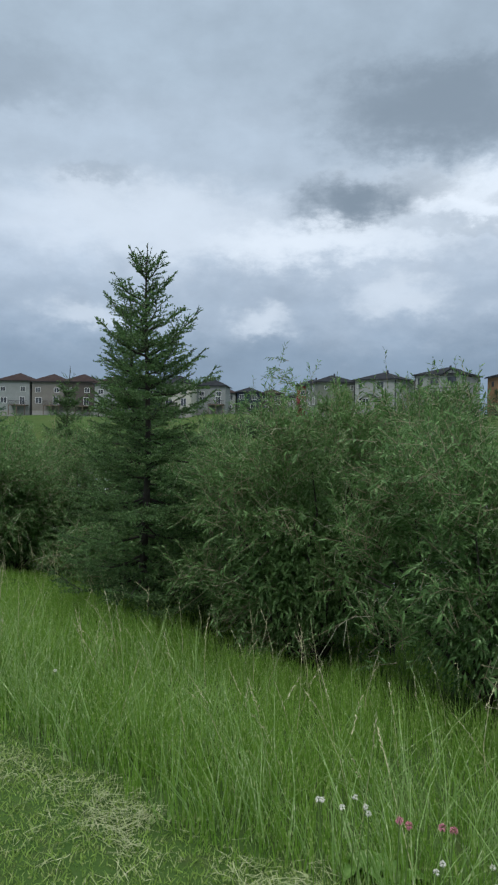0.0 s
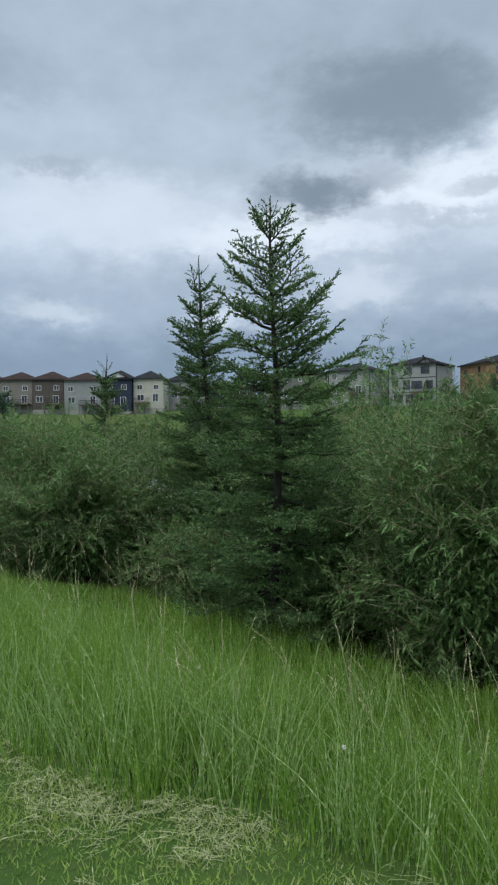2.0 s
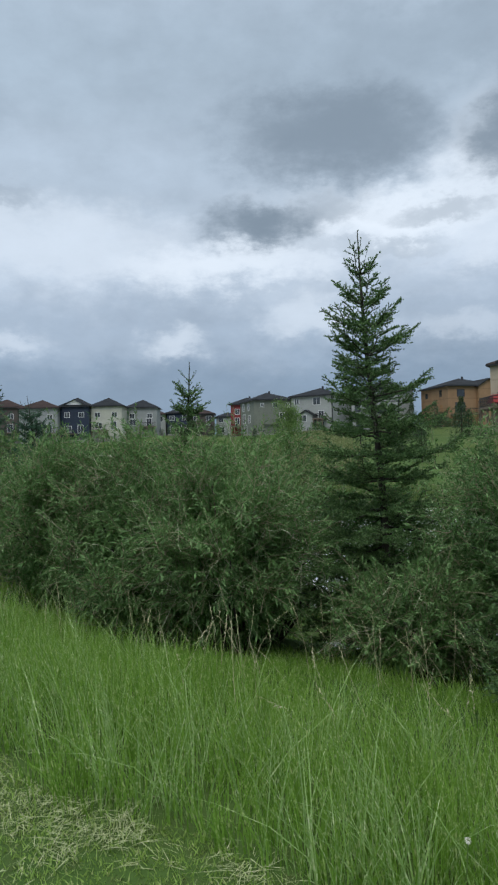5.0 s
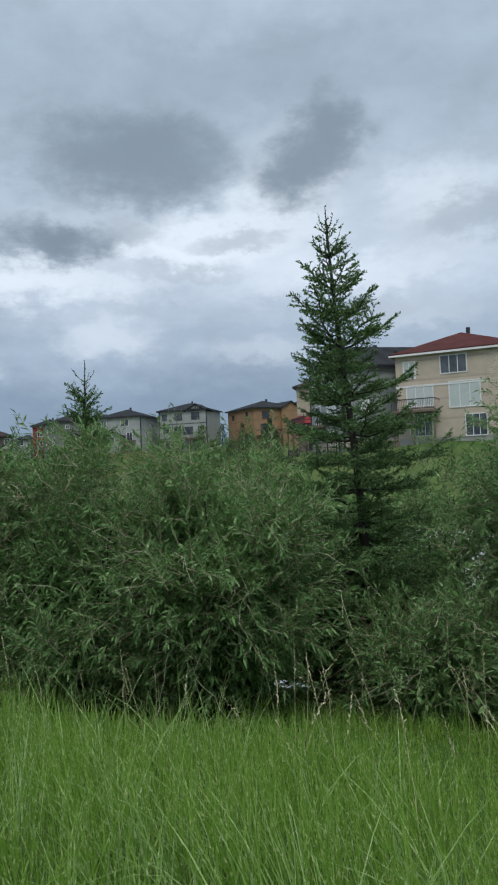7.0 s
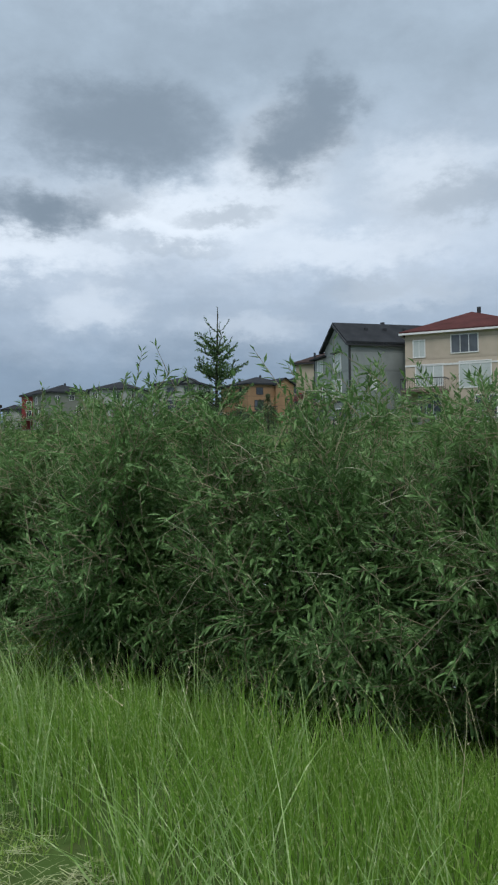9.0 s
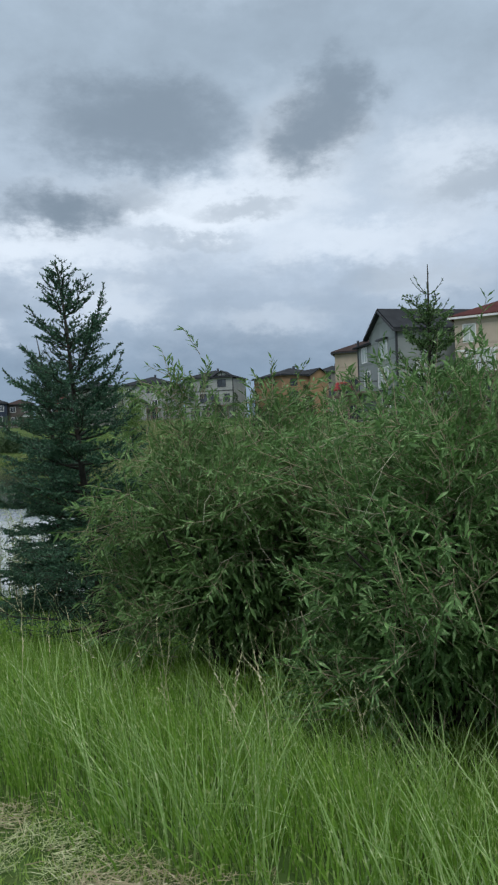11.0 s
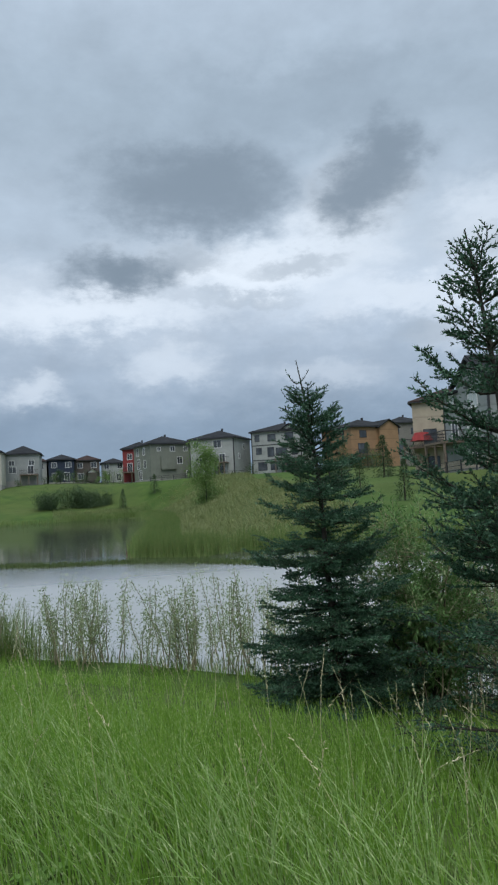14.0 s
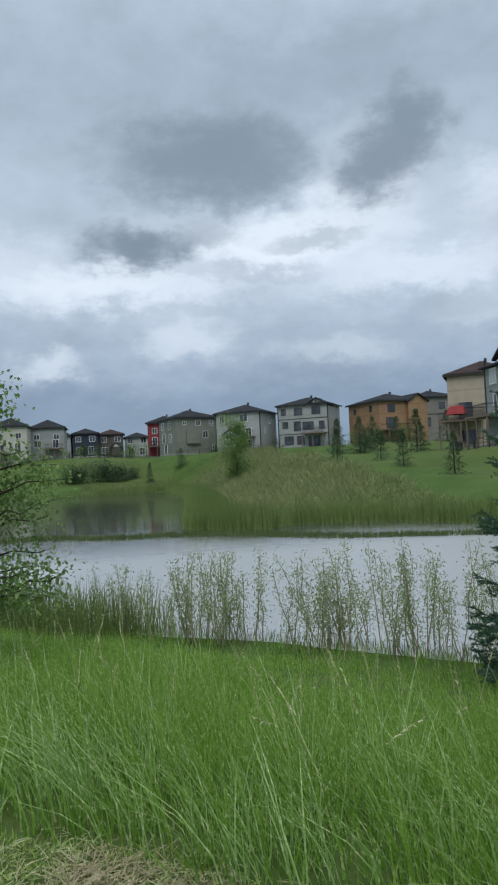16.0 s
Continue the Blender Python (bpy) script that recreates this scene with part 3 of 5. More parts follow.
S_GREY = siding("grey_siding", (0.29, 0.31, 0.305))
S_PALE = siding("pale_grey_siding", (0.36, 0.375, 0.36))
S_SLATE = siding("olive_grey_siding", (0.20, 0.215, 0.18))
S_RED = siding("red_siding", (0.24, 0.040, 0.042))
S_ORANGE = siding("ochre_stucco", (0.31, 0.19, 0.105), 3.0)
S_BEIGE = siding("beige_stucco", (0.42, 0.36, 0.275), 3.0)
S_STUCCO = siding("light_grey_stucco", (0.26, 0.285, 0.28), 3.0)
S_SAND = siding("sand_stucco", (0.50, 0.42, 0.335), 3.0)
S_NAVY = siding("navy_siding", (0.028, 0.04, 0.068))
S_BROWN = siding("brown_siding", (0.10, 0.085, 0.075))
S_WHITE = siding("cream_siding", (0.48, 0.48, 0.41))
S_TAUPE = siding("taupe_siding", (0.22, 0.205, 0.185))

house("red house with dark roof and small balconies behind the reeds", (10.9, 179.0), (17.5, 177.0), 6.0, 9, 7.8, S_RED, SHINGLE, 1.7,
      wins=[(1.6, 5.4, 1.0, 1.2), (3.6, 5.4, 1.0, 1.2), (1.6, 2.6, 1.0, 1.9), (3.6, 0.5, 1.2, 2.0)], decks=[(0.3, 4.4, 2.5)])
house("olive grey house with charcoal hip roof above the pond", (14.8, 163.8), (24.0, 165.6), 6.0, 10.5, 7.7, S_SLATE, SHINGLE, 1.9,
      wins=[(1.9, 6.2, 0.7, 0.7), (5.0, 6.1, 1.0, 1.0), (8.0, 6.1, 0.7, 1.0), (6.6, 3.4, 1.1, 1.4), (8.6, 1.0, 1.0, 0.8)],
      side=[("l", 2.5, 5.6, 1.2, 1.6), ("l", 6.5, 5.6, 1.2, 1.6), ("l", 3.0, 2.8, 1.6, 2.0), ("l", 7.0, 2.8, 1.4, 1.6), ("l", 4.0, 0.4, 1.8, 1.9)])
part("bay_wall", boxes((2.2, -0.5, 2.2, 5.4, 0, 5.0)), S_SLATE, bpy.data.objects["house.001"])
house("pale grey house with black corner boards and a porch gable", (22.6, 160.5), (30.4, 154.6), 6.1, 10, 7.8, S_PALE, SHINGLE, 1.9, corner=TRIM_D,
      gable=(2.6, 6.0, 1.0, 3.6, 1.6, "plain"), wins=[(1.4, 6.1, 1.0, 1.2), (6.2, 5.9, 1.7, 1.5), (3.6, 2.4, 1.6, 1.2, False, 1.6), (7.2, 2.9, 1.2, 1.6), (7.0, 0.5, 1.7, 1.6)],
      side=[("r", 3.0, 3.5, 0.9, 1.1), ("r", 6.0, 5.6, 0.9, 1.1)], decks=[(6.2, 8.6, 2.8)])
house("pale grey house with half-timbered gable and long balcony", (35.1, 156.9), (43.6, 150.5), 6.0, 10, 8.9, S_PALE, SHINGLE, 1.8, trim=TRIM_D, corner=TRIM_D,
      gable=(6.2, 10.4, 1.3, 8.8, 0.05, "timber"),
      wins=[(1.2, 7.0, 0.9, 1.2), (4.4, 6.9, 1.6, 1.3), (8.2, 6.9, 1.7, 1.4), (1.5, 4.3, 1.1, 1.2), (4.1, 3.7, 1.3, 1.8), (6.4, 3.8, 2.2, 1.5), (9.3, 3.8, 1.0, 1.5),
            (2.2, 0.9, 1.8, 1.6), (4.7, 0.9, 1.4, 1.6), (7.6, 0.4, 2.2, 1.9)], bands=[2.9, 6.0], decks=[(5.6, 10.2, 3.0)])
house("ochre orange stucco house with charcoal hip roof and balcony", (51.4, 143.0), (62.4, 144.4), 6.1, 11.5, 8.3, S_ORANGE, SHINGLE, 1.9, trim=TRIM_D,
      wins=[(2.8, 6.2, 1.5, 1.3), (7.4, 6.2, 1.4, 1.3), (9.4, 6.2, 0.8, 1.2), (2.6, 3.0, 2.0, 1.9), (8.6, 3.2, 1.3, 1.3)],
      side=[("l", 2.5, 6.4, 0.8, 0.9), ("l", 8.5, 6.4, 0.7, 1.2), ("l", 8.5, 1.6, 0.8, 1.0)], gable=(6.3, 10.8, 1.4, 8.2, 0.8, "plain"), decks=[(0.4, 5.6, 2.6)])
part("bay_wall", boxes((-0.6, 2.4, 3.2, 0, 5.6, 4.6)), S_ORANGE, bpy.data.objects["house.004"])
house("taupe house with dark roof partly hidden behind its neighbour", (69.0, 161.6), (78.5, 159.4), 6.6, 10, 10.2, S_TAUPE, SHINGLE, 1.8, trim=TRIM_D,
      wins=[(2.4, 7.6, 1.2, 1.3), (6.6, 7.6, 1.3, 1.3), (3.0, 3.6, 1.6, 1.9), (7.0, 3.8, 1.2, 1.3)], bands=[6.2])
house("beige stucco house with brown hip roof and raised wooden deck", (39.9, 99.0), (46.9, 94.0), 3.4, 10, 9.7, S_BEIGE, SHINGLE_B, 2.0, trim=TRIM_D,
      wins=[(6.6, 6.6, 1.1, 0.8), (2.2, 4.0, 1.6, 1.9), (6.4, 4.0, 1.4, 1.3), (2.4, 0.6, 1.6, 1.6)], decks=[(-1.2, 4.4, 3.6, True)])
g = house("light grey stucco house with steep dark gable and balcony", (31.0, 77.2), (29.8, 68.0), 3.0, 12.0, 8.6, S_STUCCO, SHINGLE, 2.1, split=3.0, trim=TRIM_W, corner=TRIM_D, vent=True,
          wins=[(1.7, 6.1, 1.2, 1.4, True), (6.4, 5.9, 1.7, 1.7, True), (6.2, 3.2, 2.2, 1.8, True), (2.3, 3.0, 1.3, 2.0), (6.6, 0.8, 1.7, 1.3)],
          side=[("r", 2.4, 3.9, 0.7, 1.5, True), ("r", 9.5, 5.6, 1.0, 1.2, True)], decks=[(0.0, 4.6, 2.9)], stone=1.0, bands=[2.75])
for x in (1.5, 3.6, 5.8, 8.0):
    part("roof_vent", boxes((7.3, x + 1, 9.2, 7.6, x + 1.3, 10.2)), TRIM_D, g)
part("window_hood", boxes((5.3, -0.35, 7.75, 7.5, 0.0, 7.9)), TRIM_D, g)
g = house("sand stucco house with russet hip roof and large windows", (33.6, 64.2), (41.0, 56.2), 3.6, 11.0, 8.2, S_SAND, SHINGLE_R, 2.4, trim=TRIM_W, bands=[5.1],
          wins=[(1.3, 6.0, 1.0, 1.5, True), (5.4, 6.2, 2.3, 1.6), (2.2, 3.3, 2.4, 1.9, True), (6.3, 3.0, 2.7, 2.3, True), (7.2, 0.3, 1.8, 1.9), (2.2, 0.5, 2.0, 2.0)], decks=[(0.0, 4.0, 2.8)], corner=None)
part("wall", boxes((8.4, -0.07, 0.2, 11.0, 0.0, 8.0)), STONE, g, "tan stone cladding strip")
row = [("taupe siding house with brown hip roof across the pond", -67.0, 190.0, 8.8, 5.9, 7.2, S_GREY, SHINGLE_B),
       ("grey siding house with brown hip roof across the pond", -57.5, 189.0, 8.4, 5.9, 7.0, S_TAUPE, SHINGLE_B),
       ("grey siding house with russet roof and white windows", -48.9, 187.8, 8.0, 5.8, 7.1, S_BROWN, SHINGLE_B),
       ("pale grey siding house with russet hip roof", -40.2, 184.5, 9.2, 5.4, 7.0, S_GREY, SHINGLE_B),
       ("dark navy house with white gable and white windows", -30.6, 186.2, 6.9, 5.2, 7.7, S_NAVY, SHINGLE),
       ("cream siding house with charcoal roof across the pond", -23.3, 187.2, 7.6, 6.0, 6.9, S_WHITE, SHINGLE),
       ("grey siding house with low hip roof across the pond", -15.2, 195.0, 8.0, 7.0, 5.9, S_GREY, SHINGLE)]
for lab, x, y, w, z, hh, mat, rf in row:
    house(lab, (x, y), (x + w, y - 0.7), z + 0.8, 10, hh + 0.8, mat, rf, 2.2, vent=False, gable=(0.3, w - 0.3, 1.7, hh + 0.7, 0.04, "white") if mat is S_NAVY else None,
          wins=[(1.6, hh - 1.9, 1.2, 1.1), (w - 1.8, hh - 1.9, 1.2, 1.1), (1.8, 2.2, 1.6, 1.4), (w - 2.0, 1.9, 1.3, 1.9)], decks=[(w * 0.45, w - 0.2, 1.7)] if w > 7.8 else [(0.4, 4.2, 1.7)])
far = [("cream house with grey roof at the pond's far end", -24.0, 214.5, 7.4, 7.4, 6.2, S_WHITE, SHINGLE_B), ("taupe house with brown roof at the pond's far end", -16.4, 213.0, 5.6, 7.6, 6.0, S_TAUPE, SHINGLE_B),
       ("cream and grey house with low brown roof far off", -10.6, 214.5, 5.6, 7.6, 6.1, S_PALE, SHINGLE_B), ("navy siding house with white windows far off", -4.5, 213.0, 6.6, 7.8, 6.2, S_NAVY, SHINGLE),
       ("brown siding house with porch gable far off", 2.4, 215.0, 6.6, 7.6, 6.1, S_BROWN, SHINGLE_B), ("pale small house with low dark roof far off", 10.0, 219.0, 6.6, 7.3, 5.6, S_PALE, SHINGLE)]
for lab, x, y, w, z, hh, mat, rf in far:
    house(lab, (x, y), (x + w, y - 0.6), z, 9, hh, mat, rf, 1.5, vent=False, wins=[(1.4, 4.1, 1.3, 1.3), (w - 1.5, 4.1, 1.4, 1.4), (1.6, 1.0, 1.5, 1.6), (w - 1.9, 0.7, 1.3, 2.0)],
          gable=(w - 3.2, w - 0.6, 1.0, 2.7, 1.5, "white") if mat is S_BROWN else None)


def red_umbrella():
    u = new("patio_umbrella")
    u.matrix_world = pose(39.9, 97.0, 3.4 + 3.6, 0, 0, -35)
    tagged(u, "red canvas patio shade folded low on the deck", "umbrella")
    part("pole", boxes((-0.04, -0.04, 0.0, 0.04, 0.04, 2.2)), TRIM_D, u)
    bm = bmesh.new()
    bmesh.ops.create_cone(bm, cap_ends=True, segments=8, radius1=1.5, radius2=0.9, depth=1.1, matrix=Matrix.Translation((0, 0, 1.3)))
    part("canopy", bm, RED_CLOTH, u)


red_umbrella()


def fence(points, height=1.1):
    """A dark open fence; one thing with its posts."""
    f = new("garden_fence")
    f.matrix_world = pose(points[0][0], points[0][1], land1(*points[0]))
    tagged(f, "low dark metal garden fence behind the houses", "fence")
    x0, y0, z0 = f.matrix_world.translation
    for (ax, ay), (bx, by) in zip(points[:-1], points[1:]):
        n = max(1, int(math.dist((ax, ay), (bx, by)) / 2.4))
        for i in range(n):
            px, py = ax + (bx - ax) * i / n, ay + (by - ay) * i / n
            qx, qy = ax + (bx - ax) * (i + 1) / n, ay + (by - ay) * (i + 1) / n
            pz, qz = land1(px, py), land1(qx, qy)
            part("post", boxes((px - x0 - 0.05, py - y0 - 0.05, pz - z0 - 0.2, px - x0 + 0.05, py - y0 + 0.05, pz - z0 + height)), TRIM_D, f)
            bm = bmesh.new()
            for hh in (0.15, 0.55, height - 0.08):
                v = [bm.verts.new(p) for p in ((px - x0, py - y0, pz - z0 + hh), (qx - x0, qy - y0, qz - z0 + hh), (qx - x0, qy - y0, qz - z0 + hh + 0.05), (px - x0, py - y0, pz - z0 + hh + 0.05))]
                u = [bm.verts.new((k.co.x, k.co.y + 0.04, k.co.z)) for k in v]
                bm.faces.new(v)
                bm.faces.new(u[::-1])
                for j in range(4):
                    bm.faces.new((v[(j + 1) % 4], v[j], u[j], u[(j + 1) % 4]))
            part("rail", bm, TRIM_D, f)


fence([(27.0, 64.0), (28.4, 78.0), (37.0, 93.0), (49.0, 92.0)])
fence([(-2.0, 206.0), (16.0, 172.0), (14.0, 160.5), (32.0, 153.0)], 1.0)

# ---- spruces ----


def spruce(x, y, top, spread, seed, mat, step=0.27, leader=0.45, label="", lean=(0, 0), extra=(), power=0.75, dead=0.0, needles=140, upturn=0.2, full=1.0):
    """Whorls of flat feathered branches on a leaning trunk; tip shoots stand in a candelabra."""
    r = np.random.default_rng(seed)
    z0 = land1(x, y) - 0.05
    hh = top - z0
    tree = new("spruce_tree")
    tree.matrix_world = pose(x, y, z0)
    tagged(tree, label or "young green spruce with drooping branches in tall grass", "tree", "spruces by the pond")
    k = 11
    f = np.linspace(0, 1, k)
    lx, ly = lean
    trunk = np.stack([lx * f**1.5 + 0.03 * np.sin(f * 7 + seed), ly * f**1.5 + 0.03 * np.cos(f * 6), hh * f], 1)
    tv, tt = tubes(trunk[None], (0.011 * hh * (1 - f) ** 0.8 + 0.004)[None], 8)
    mesh_part("trunk", fast_mesh("trunk", tv, tt, BARK, True), tree)

    def on_trunk(ft):
        return np.array([np.interp(ft, f, trunk[:, 0]), np.interp(ft, f, trunk[:, 1]), ft * hh])

    rods = []  # chain, radius at the root, share of side shoots
    j = np.linspace(0, 1, 6)

    def bough(ft, a, length, share):
        el = math.radians(np.interp(ft, (0, 0.35, 0.7, 1.0), (-10, 2, 20, 52)) + r.normal(0, 7))
        dx, dy = math.cos(a), math.sin(a)
        sag = 0.16 * length * (1 - ft)
        c = on_trunk(ft) + np.stack([dx * length * j * math.cos(el), dy * length * j * math.cos(el), length * j * math.sin(el) - sag * np.sin(j * 2.6) + upturn * length * j**2.6], 1)
        c[1:] += r.normal(0, 0.012 + 0.01 * length, (5, 3))
        rods.append((c, 0.006 + 0.008 * length, share))

    for ft, tip in extra:
        base = on_trunk(ft)
        e = np.array(tip) - np.array([x, y, z0]) - base
        q = j[:, None]
        c = base + e * np.concatenate([q, q, q**1.5], 1) + r.normal(0, 0.012, (6, 3)) * q
        rods.append((c, 0.016, 1.0))
    z = hh - leader
    turn = r.uniform(0, 6)
    while z > 0.07 * hh:
        ft = z / hh
        reach = spread * (1 - ft) ** power + 0.10
        turn += 0.55
        nb = round(7 * full)
        for b in range(nb):
            bough(ft + r.normal(0, 0.006), turn + b * 6.283 / nb + r.normal(0, 0.16), reach * r.choice((0.62, 0.85, 1.0, 1.0, 1.12)) * r.uniform(0.85, 1.06), 1.0)
        gap = step * r.uniform(0.8, 1.15) * (0.75 + 0.35 * ft)
        for b in range(round(6 * full)):
            bough(ft - gap / hh * r.uniform(0.25, 0.8), r.uniform(0, 6.28), reach * r.uniform(0.4, 0.75), 0.9)
        z -= gap
    # leader and its candelabra of bent shoots
    tip0 = on_trunk(1 - leader / hh)
    for lvl, nsh, ln in ((0.05, 4, 0.5), (0.5, 4, 0.34)):
        for b in range(nsh):
            an = b * 6.283 / nsh + r.uniform(0, 1.1)
            l1 = leader * ln * r.uniform(0.75, 1.15)
            q = j[:, None]
            c = np.array([trunk[-1, 0], trunk[-1, 1], hh - leader * (1 - lvl)]) + l1 * np.concatenate([q * math.cos(an) * 0.8, q * math.sin(an) * 0.8, 0.25 * q + 0.55 * q**2.2], 1)
            rods.append((c, 0.0045, 0.0))
    rods.append((np.linspace(tip0, trunk[-1], 6) + r.normal(0, 0.006, (6, 3)), 0.006, 0.0))
    P, D = [], []

    def dress(a, b, per):
        """Needle roots along straight shoots from a to b."""
        ln = np.linalg.norm(b - a, axis=1)
        idx = np.repeat(np.arange(len(a)), np.maximum(3, (ln * per).astype(int)))
        g = r.uniform(0.0, 1.03, len(idx))[:, None]
        P.append(a[idx] * (1 - g) + b[idx] * g)
        D.append(unit(b - a)[idx])

    for c, rad, share in rods:
        ln = np.linalg.norm(c[-1] - c[0])
        bits = [tubes(c[None], np.linspace(rad, 0.002, 6)[None], 4)]
        dress(c[1:-1] if share else c[:-1], c[2:] if share else c[1:], needles * (1.0 if share else 0.4))
        if share:
            m = max(3, int(ln * (9 + 8 * full) * share))
            g = np.repeat(np.linspace(0.16, 0.95, m), 2) + r.normal(0, 0.02, 2 * m)
            g = np.clip(g, 0.05, 0.99)
            p = np.stack([np.interp(g, j, c[:, d]) for d in range(3)], 1)
            d = unit(c[-1] - c[0])
            sd = unit(np.cross(d, (0, 0, 1.0)))
            sg = np.tile((1.0, -1.0), m)[:, None]
            sdir = unit(d * r.uniform(0.55, 0.95, (2 * m, 1)) + sd * sg * r.uniform(0.6, 0.95, (2 * m, 1)) + np.array([0, 0, 1.0]) * r.normal(0.02, 0.16, (2 * m, 1)))
            sl = np.clip(0.06 + 0.52 * ln * (1 - g) ** 0.85 * np.clip(g / 0.25, 0.5, 1), 0.05, 0.36) * r.uniform(0.6, 1.1, 2 * m)
            e = p + sdir * sl[:, None]
            dress(p, e, needles)
            bits.append(tubes(np.stack([p, e], 1), np.tile(np.array([0.0035, 0.002]), (2 * m, 1)), 3))
            big = np.flatnonzero(sl > 0.13)
            if len(big):
                w = np.repeat(big, 4)
                gg = np.tile((0.3, 0.45, 0.62, 0.78), len(big))[:, None]
                sp = p[w] * (1 - gg) + e[w] * gg
                s2 = np.tile((1.0, -1.0, 1.0, -1.0), len(big))[:, None]
                lat = unit(np.cross(sdir[w], np.array([0, 0, 1.0])))
                dd = unit(sdir[w] * 0.75 + lat * s2 * 0.7 + np.array([0, 0, 1.0]) * r.normal(-0.02, 0.15, (len(w), 1)))
                dress(sp, sp + dd * (sl[w, None] * 0.45 * r.uniform(0.6, 1.1, (len(w), 1))), needles * 0.9)
        bv, bt = join(bits)
        mesh_part("branch", fast_mesh("branch", bv, bt, BARK), tree)
    P, D = np.concatenate(P), np.concatenate(D)
    # low dead branches have lost most of their needles
    live = (P[:, 2] > dead * hh + r.normal(0, 0.25, len(P))) | (r.uniform(0, 1, len(P)) < 0.25)
    P, D = P[live], D[live]
    rnd = r.normal(0, 1, P.shape)
    rnd -= (rnd * D).sum(1, keepdims=True) * D
    nd = unit(D * 0.7 + unit(rnd) * 0.85 + np.array([0, 0, 0.18]))
    ln = r.uniform(0.018, 0.032, len(P))
    side = unit(np.cross(nd, r.normal(0, 1, P.shape)))
    w = 0.0145
    v = np.stack([P - side * w / 2, P + side * w / 2, P + nd * ln[:, None]], 1).reshape(-1, 3)
    mesh_part("foliage", fast_mesh("foliage", v, np.arange(len(v)).reshape(-1, 3), mat), tree)
    return tree


spruce(-1.22, 8.35, 3.90, 1.12, 11, NEEDLE, 0.27, 0.42, "bushy green spruce with long upper side branch among willows", lean=(0.0, 0.05), power=0.62, full=0.72, needles=120,
       extra=[(0.62, (-0.55, 8.34, 2.69)), (0.70, (-0.61, 8.21, 3.13)), (0.70, (-1.8, 8.3, 3.0))])
spruce(-1.82, 11.85, 4.16, 1.4, 12, NEEDLE, 0.33, 0.55, "slender green spruce with a bent bare tip among willows", lean=(-0.22, 0.1), power=0.85, dead=0.06, full=0.86)
spruce(-3.95, 15.55, 3.10, 0.9, 13, NEEDLE, 0.30, 0.6, "small green spruce with a long bare leader behind willows", power=0.85)
spruce(-7.19, 16.12, 3.12, 1.0, 14, NEEDLE_BLUE, 0.26, 0.28, "dark green spruce with twin upright tips beside willow", lean=(-0.3, 0.1), power=0.75, dead=0.24, upturn=0.34, full=0.74, needles=120,
       extra=[(0.70, (-7.07, 16.06, 2.85)), (0.60, (-6.92, 16.1, 2.25)), (0.62, (-7.95, 16.2, 2.10))])
spruce(-7.05, 19.68, 2.95, 1.12, 15, NEEDLE_BLUE, 0.27, 0.55, "conical blue-green spruce with long leader near the shore", lean=(-0.27, 0.15), power=0.75, upturn=0.14)


def far_spruce(x, y, top, spread, seed, mat, label):
    """A spruce far off: trunk, and whorls of small ragged sprays."""
    r = np.random.default_rng(seed)
    z0 = land1(x, y) - 0.05
    hh = max(1.2, top - z0)
    tree = new("spruce_tree")
    tree.matrix_world = pose(x, y, z0)
    tagged(tree, label, "tree", "far spruces")
    f = np.linspace(0, 1, 5)
    tv, tt = tubes(np.stack([0 * f, 0 * f, hh * f], 1)[None], (0.02 * hh * (1 - f) + 0.012)[None], 6)
    mesh_part("trunk", fast_mesh("trunk", tv, tt, BARK), tree)
    n = 2000
    spread *= 1.4
    ft = r.uniform(0.02, 1.0, n) ** 1.15
    a0 = r.uniform(0, 2 * math.pi, n)
    rad = spread * (1 - ft) ** 0.85 * r.uniform(0.1, 1.0, n) ** 0.6 * (0.75 + 0.3 * np.sin(ft * 34 + a0 * 0 + seed)) * (1 + 0.25 * np.sin(a0 * 3 + seed)) + 0.02
    a = a0
    root = np.stack([np.cos(a) * rad, np.sin(a) * rad, ft * hh - rad * 0.15], 1)
    d = unit(np.stack([np.cos(a), np.sin(a), r.normal(-0.1, 0.45, n)], 1) + r.normal(0, 0.4, (n, 3)))
    v, t = leaves(root, d, r.uniform(0.10, 0.28, n) * hh / 4, r.uniform(0.035, 0.08, n) * hh / 4, r)
    mesh_part("crown", fast_mesh("crown", v, t, mat), tree)


for i, (x, y, top, sp) in enumerate([(17.2, 83.4, 5.6, 1.0), (19.3, 77.6, 4.9, 0.9), (16.6, 68.0, 4.3, 0.8), (15.2, 58.0, 3.6, 0.75), (37.5, 103.5, 9.2, 1.8), (34.1, 114.8, 9.2, 1.7),
                                     (32.8, 120.4, 9.4, 1.7), (40.5, 108.0, 7.6, 1.6), (13.4, 152.0, 6.9, 1.3), (7.0, 150.0, 4.2, 0.9), (24.5, 60.0, 4.6, 1.0), (44.0, 131.0, 10.5, 2.0), (48.0, 129.5, 10.2, 1.9), (57.0, 128.0, 11.0, 2.2), (62.0, 127.0, 9.8, 2.0), (-20.0, 200.0, 10.6, 1.6), (-13.5, 203.0, 10.8, 1.6), (-11.0, 203.0, 9.8, 1.3)]):
    far_spruce(x, y, top, sp, 40 + i, FARGREEN, "small dark spruce on the grassy slope")

# ---- willows ----


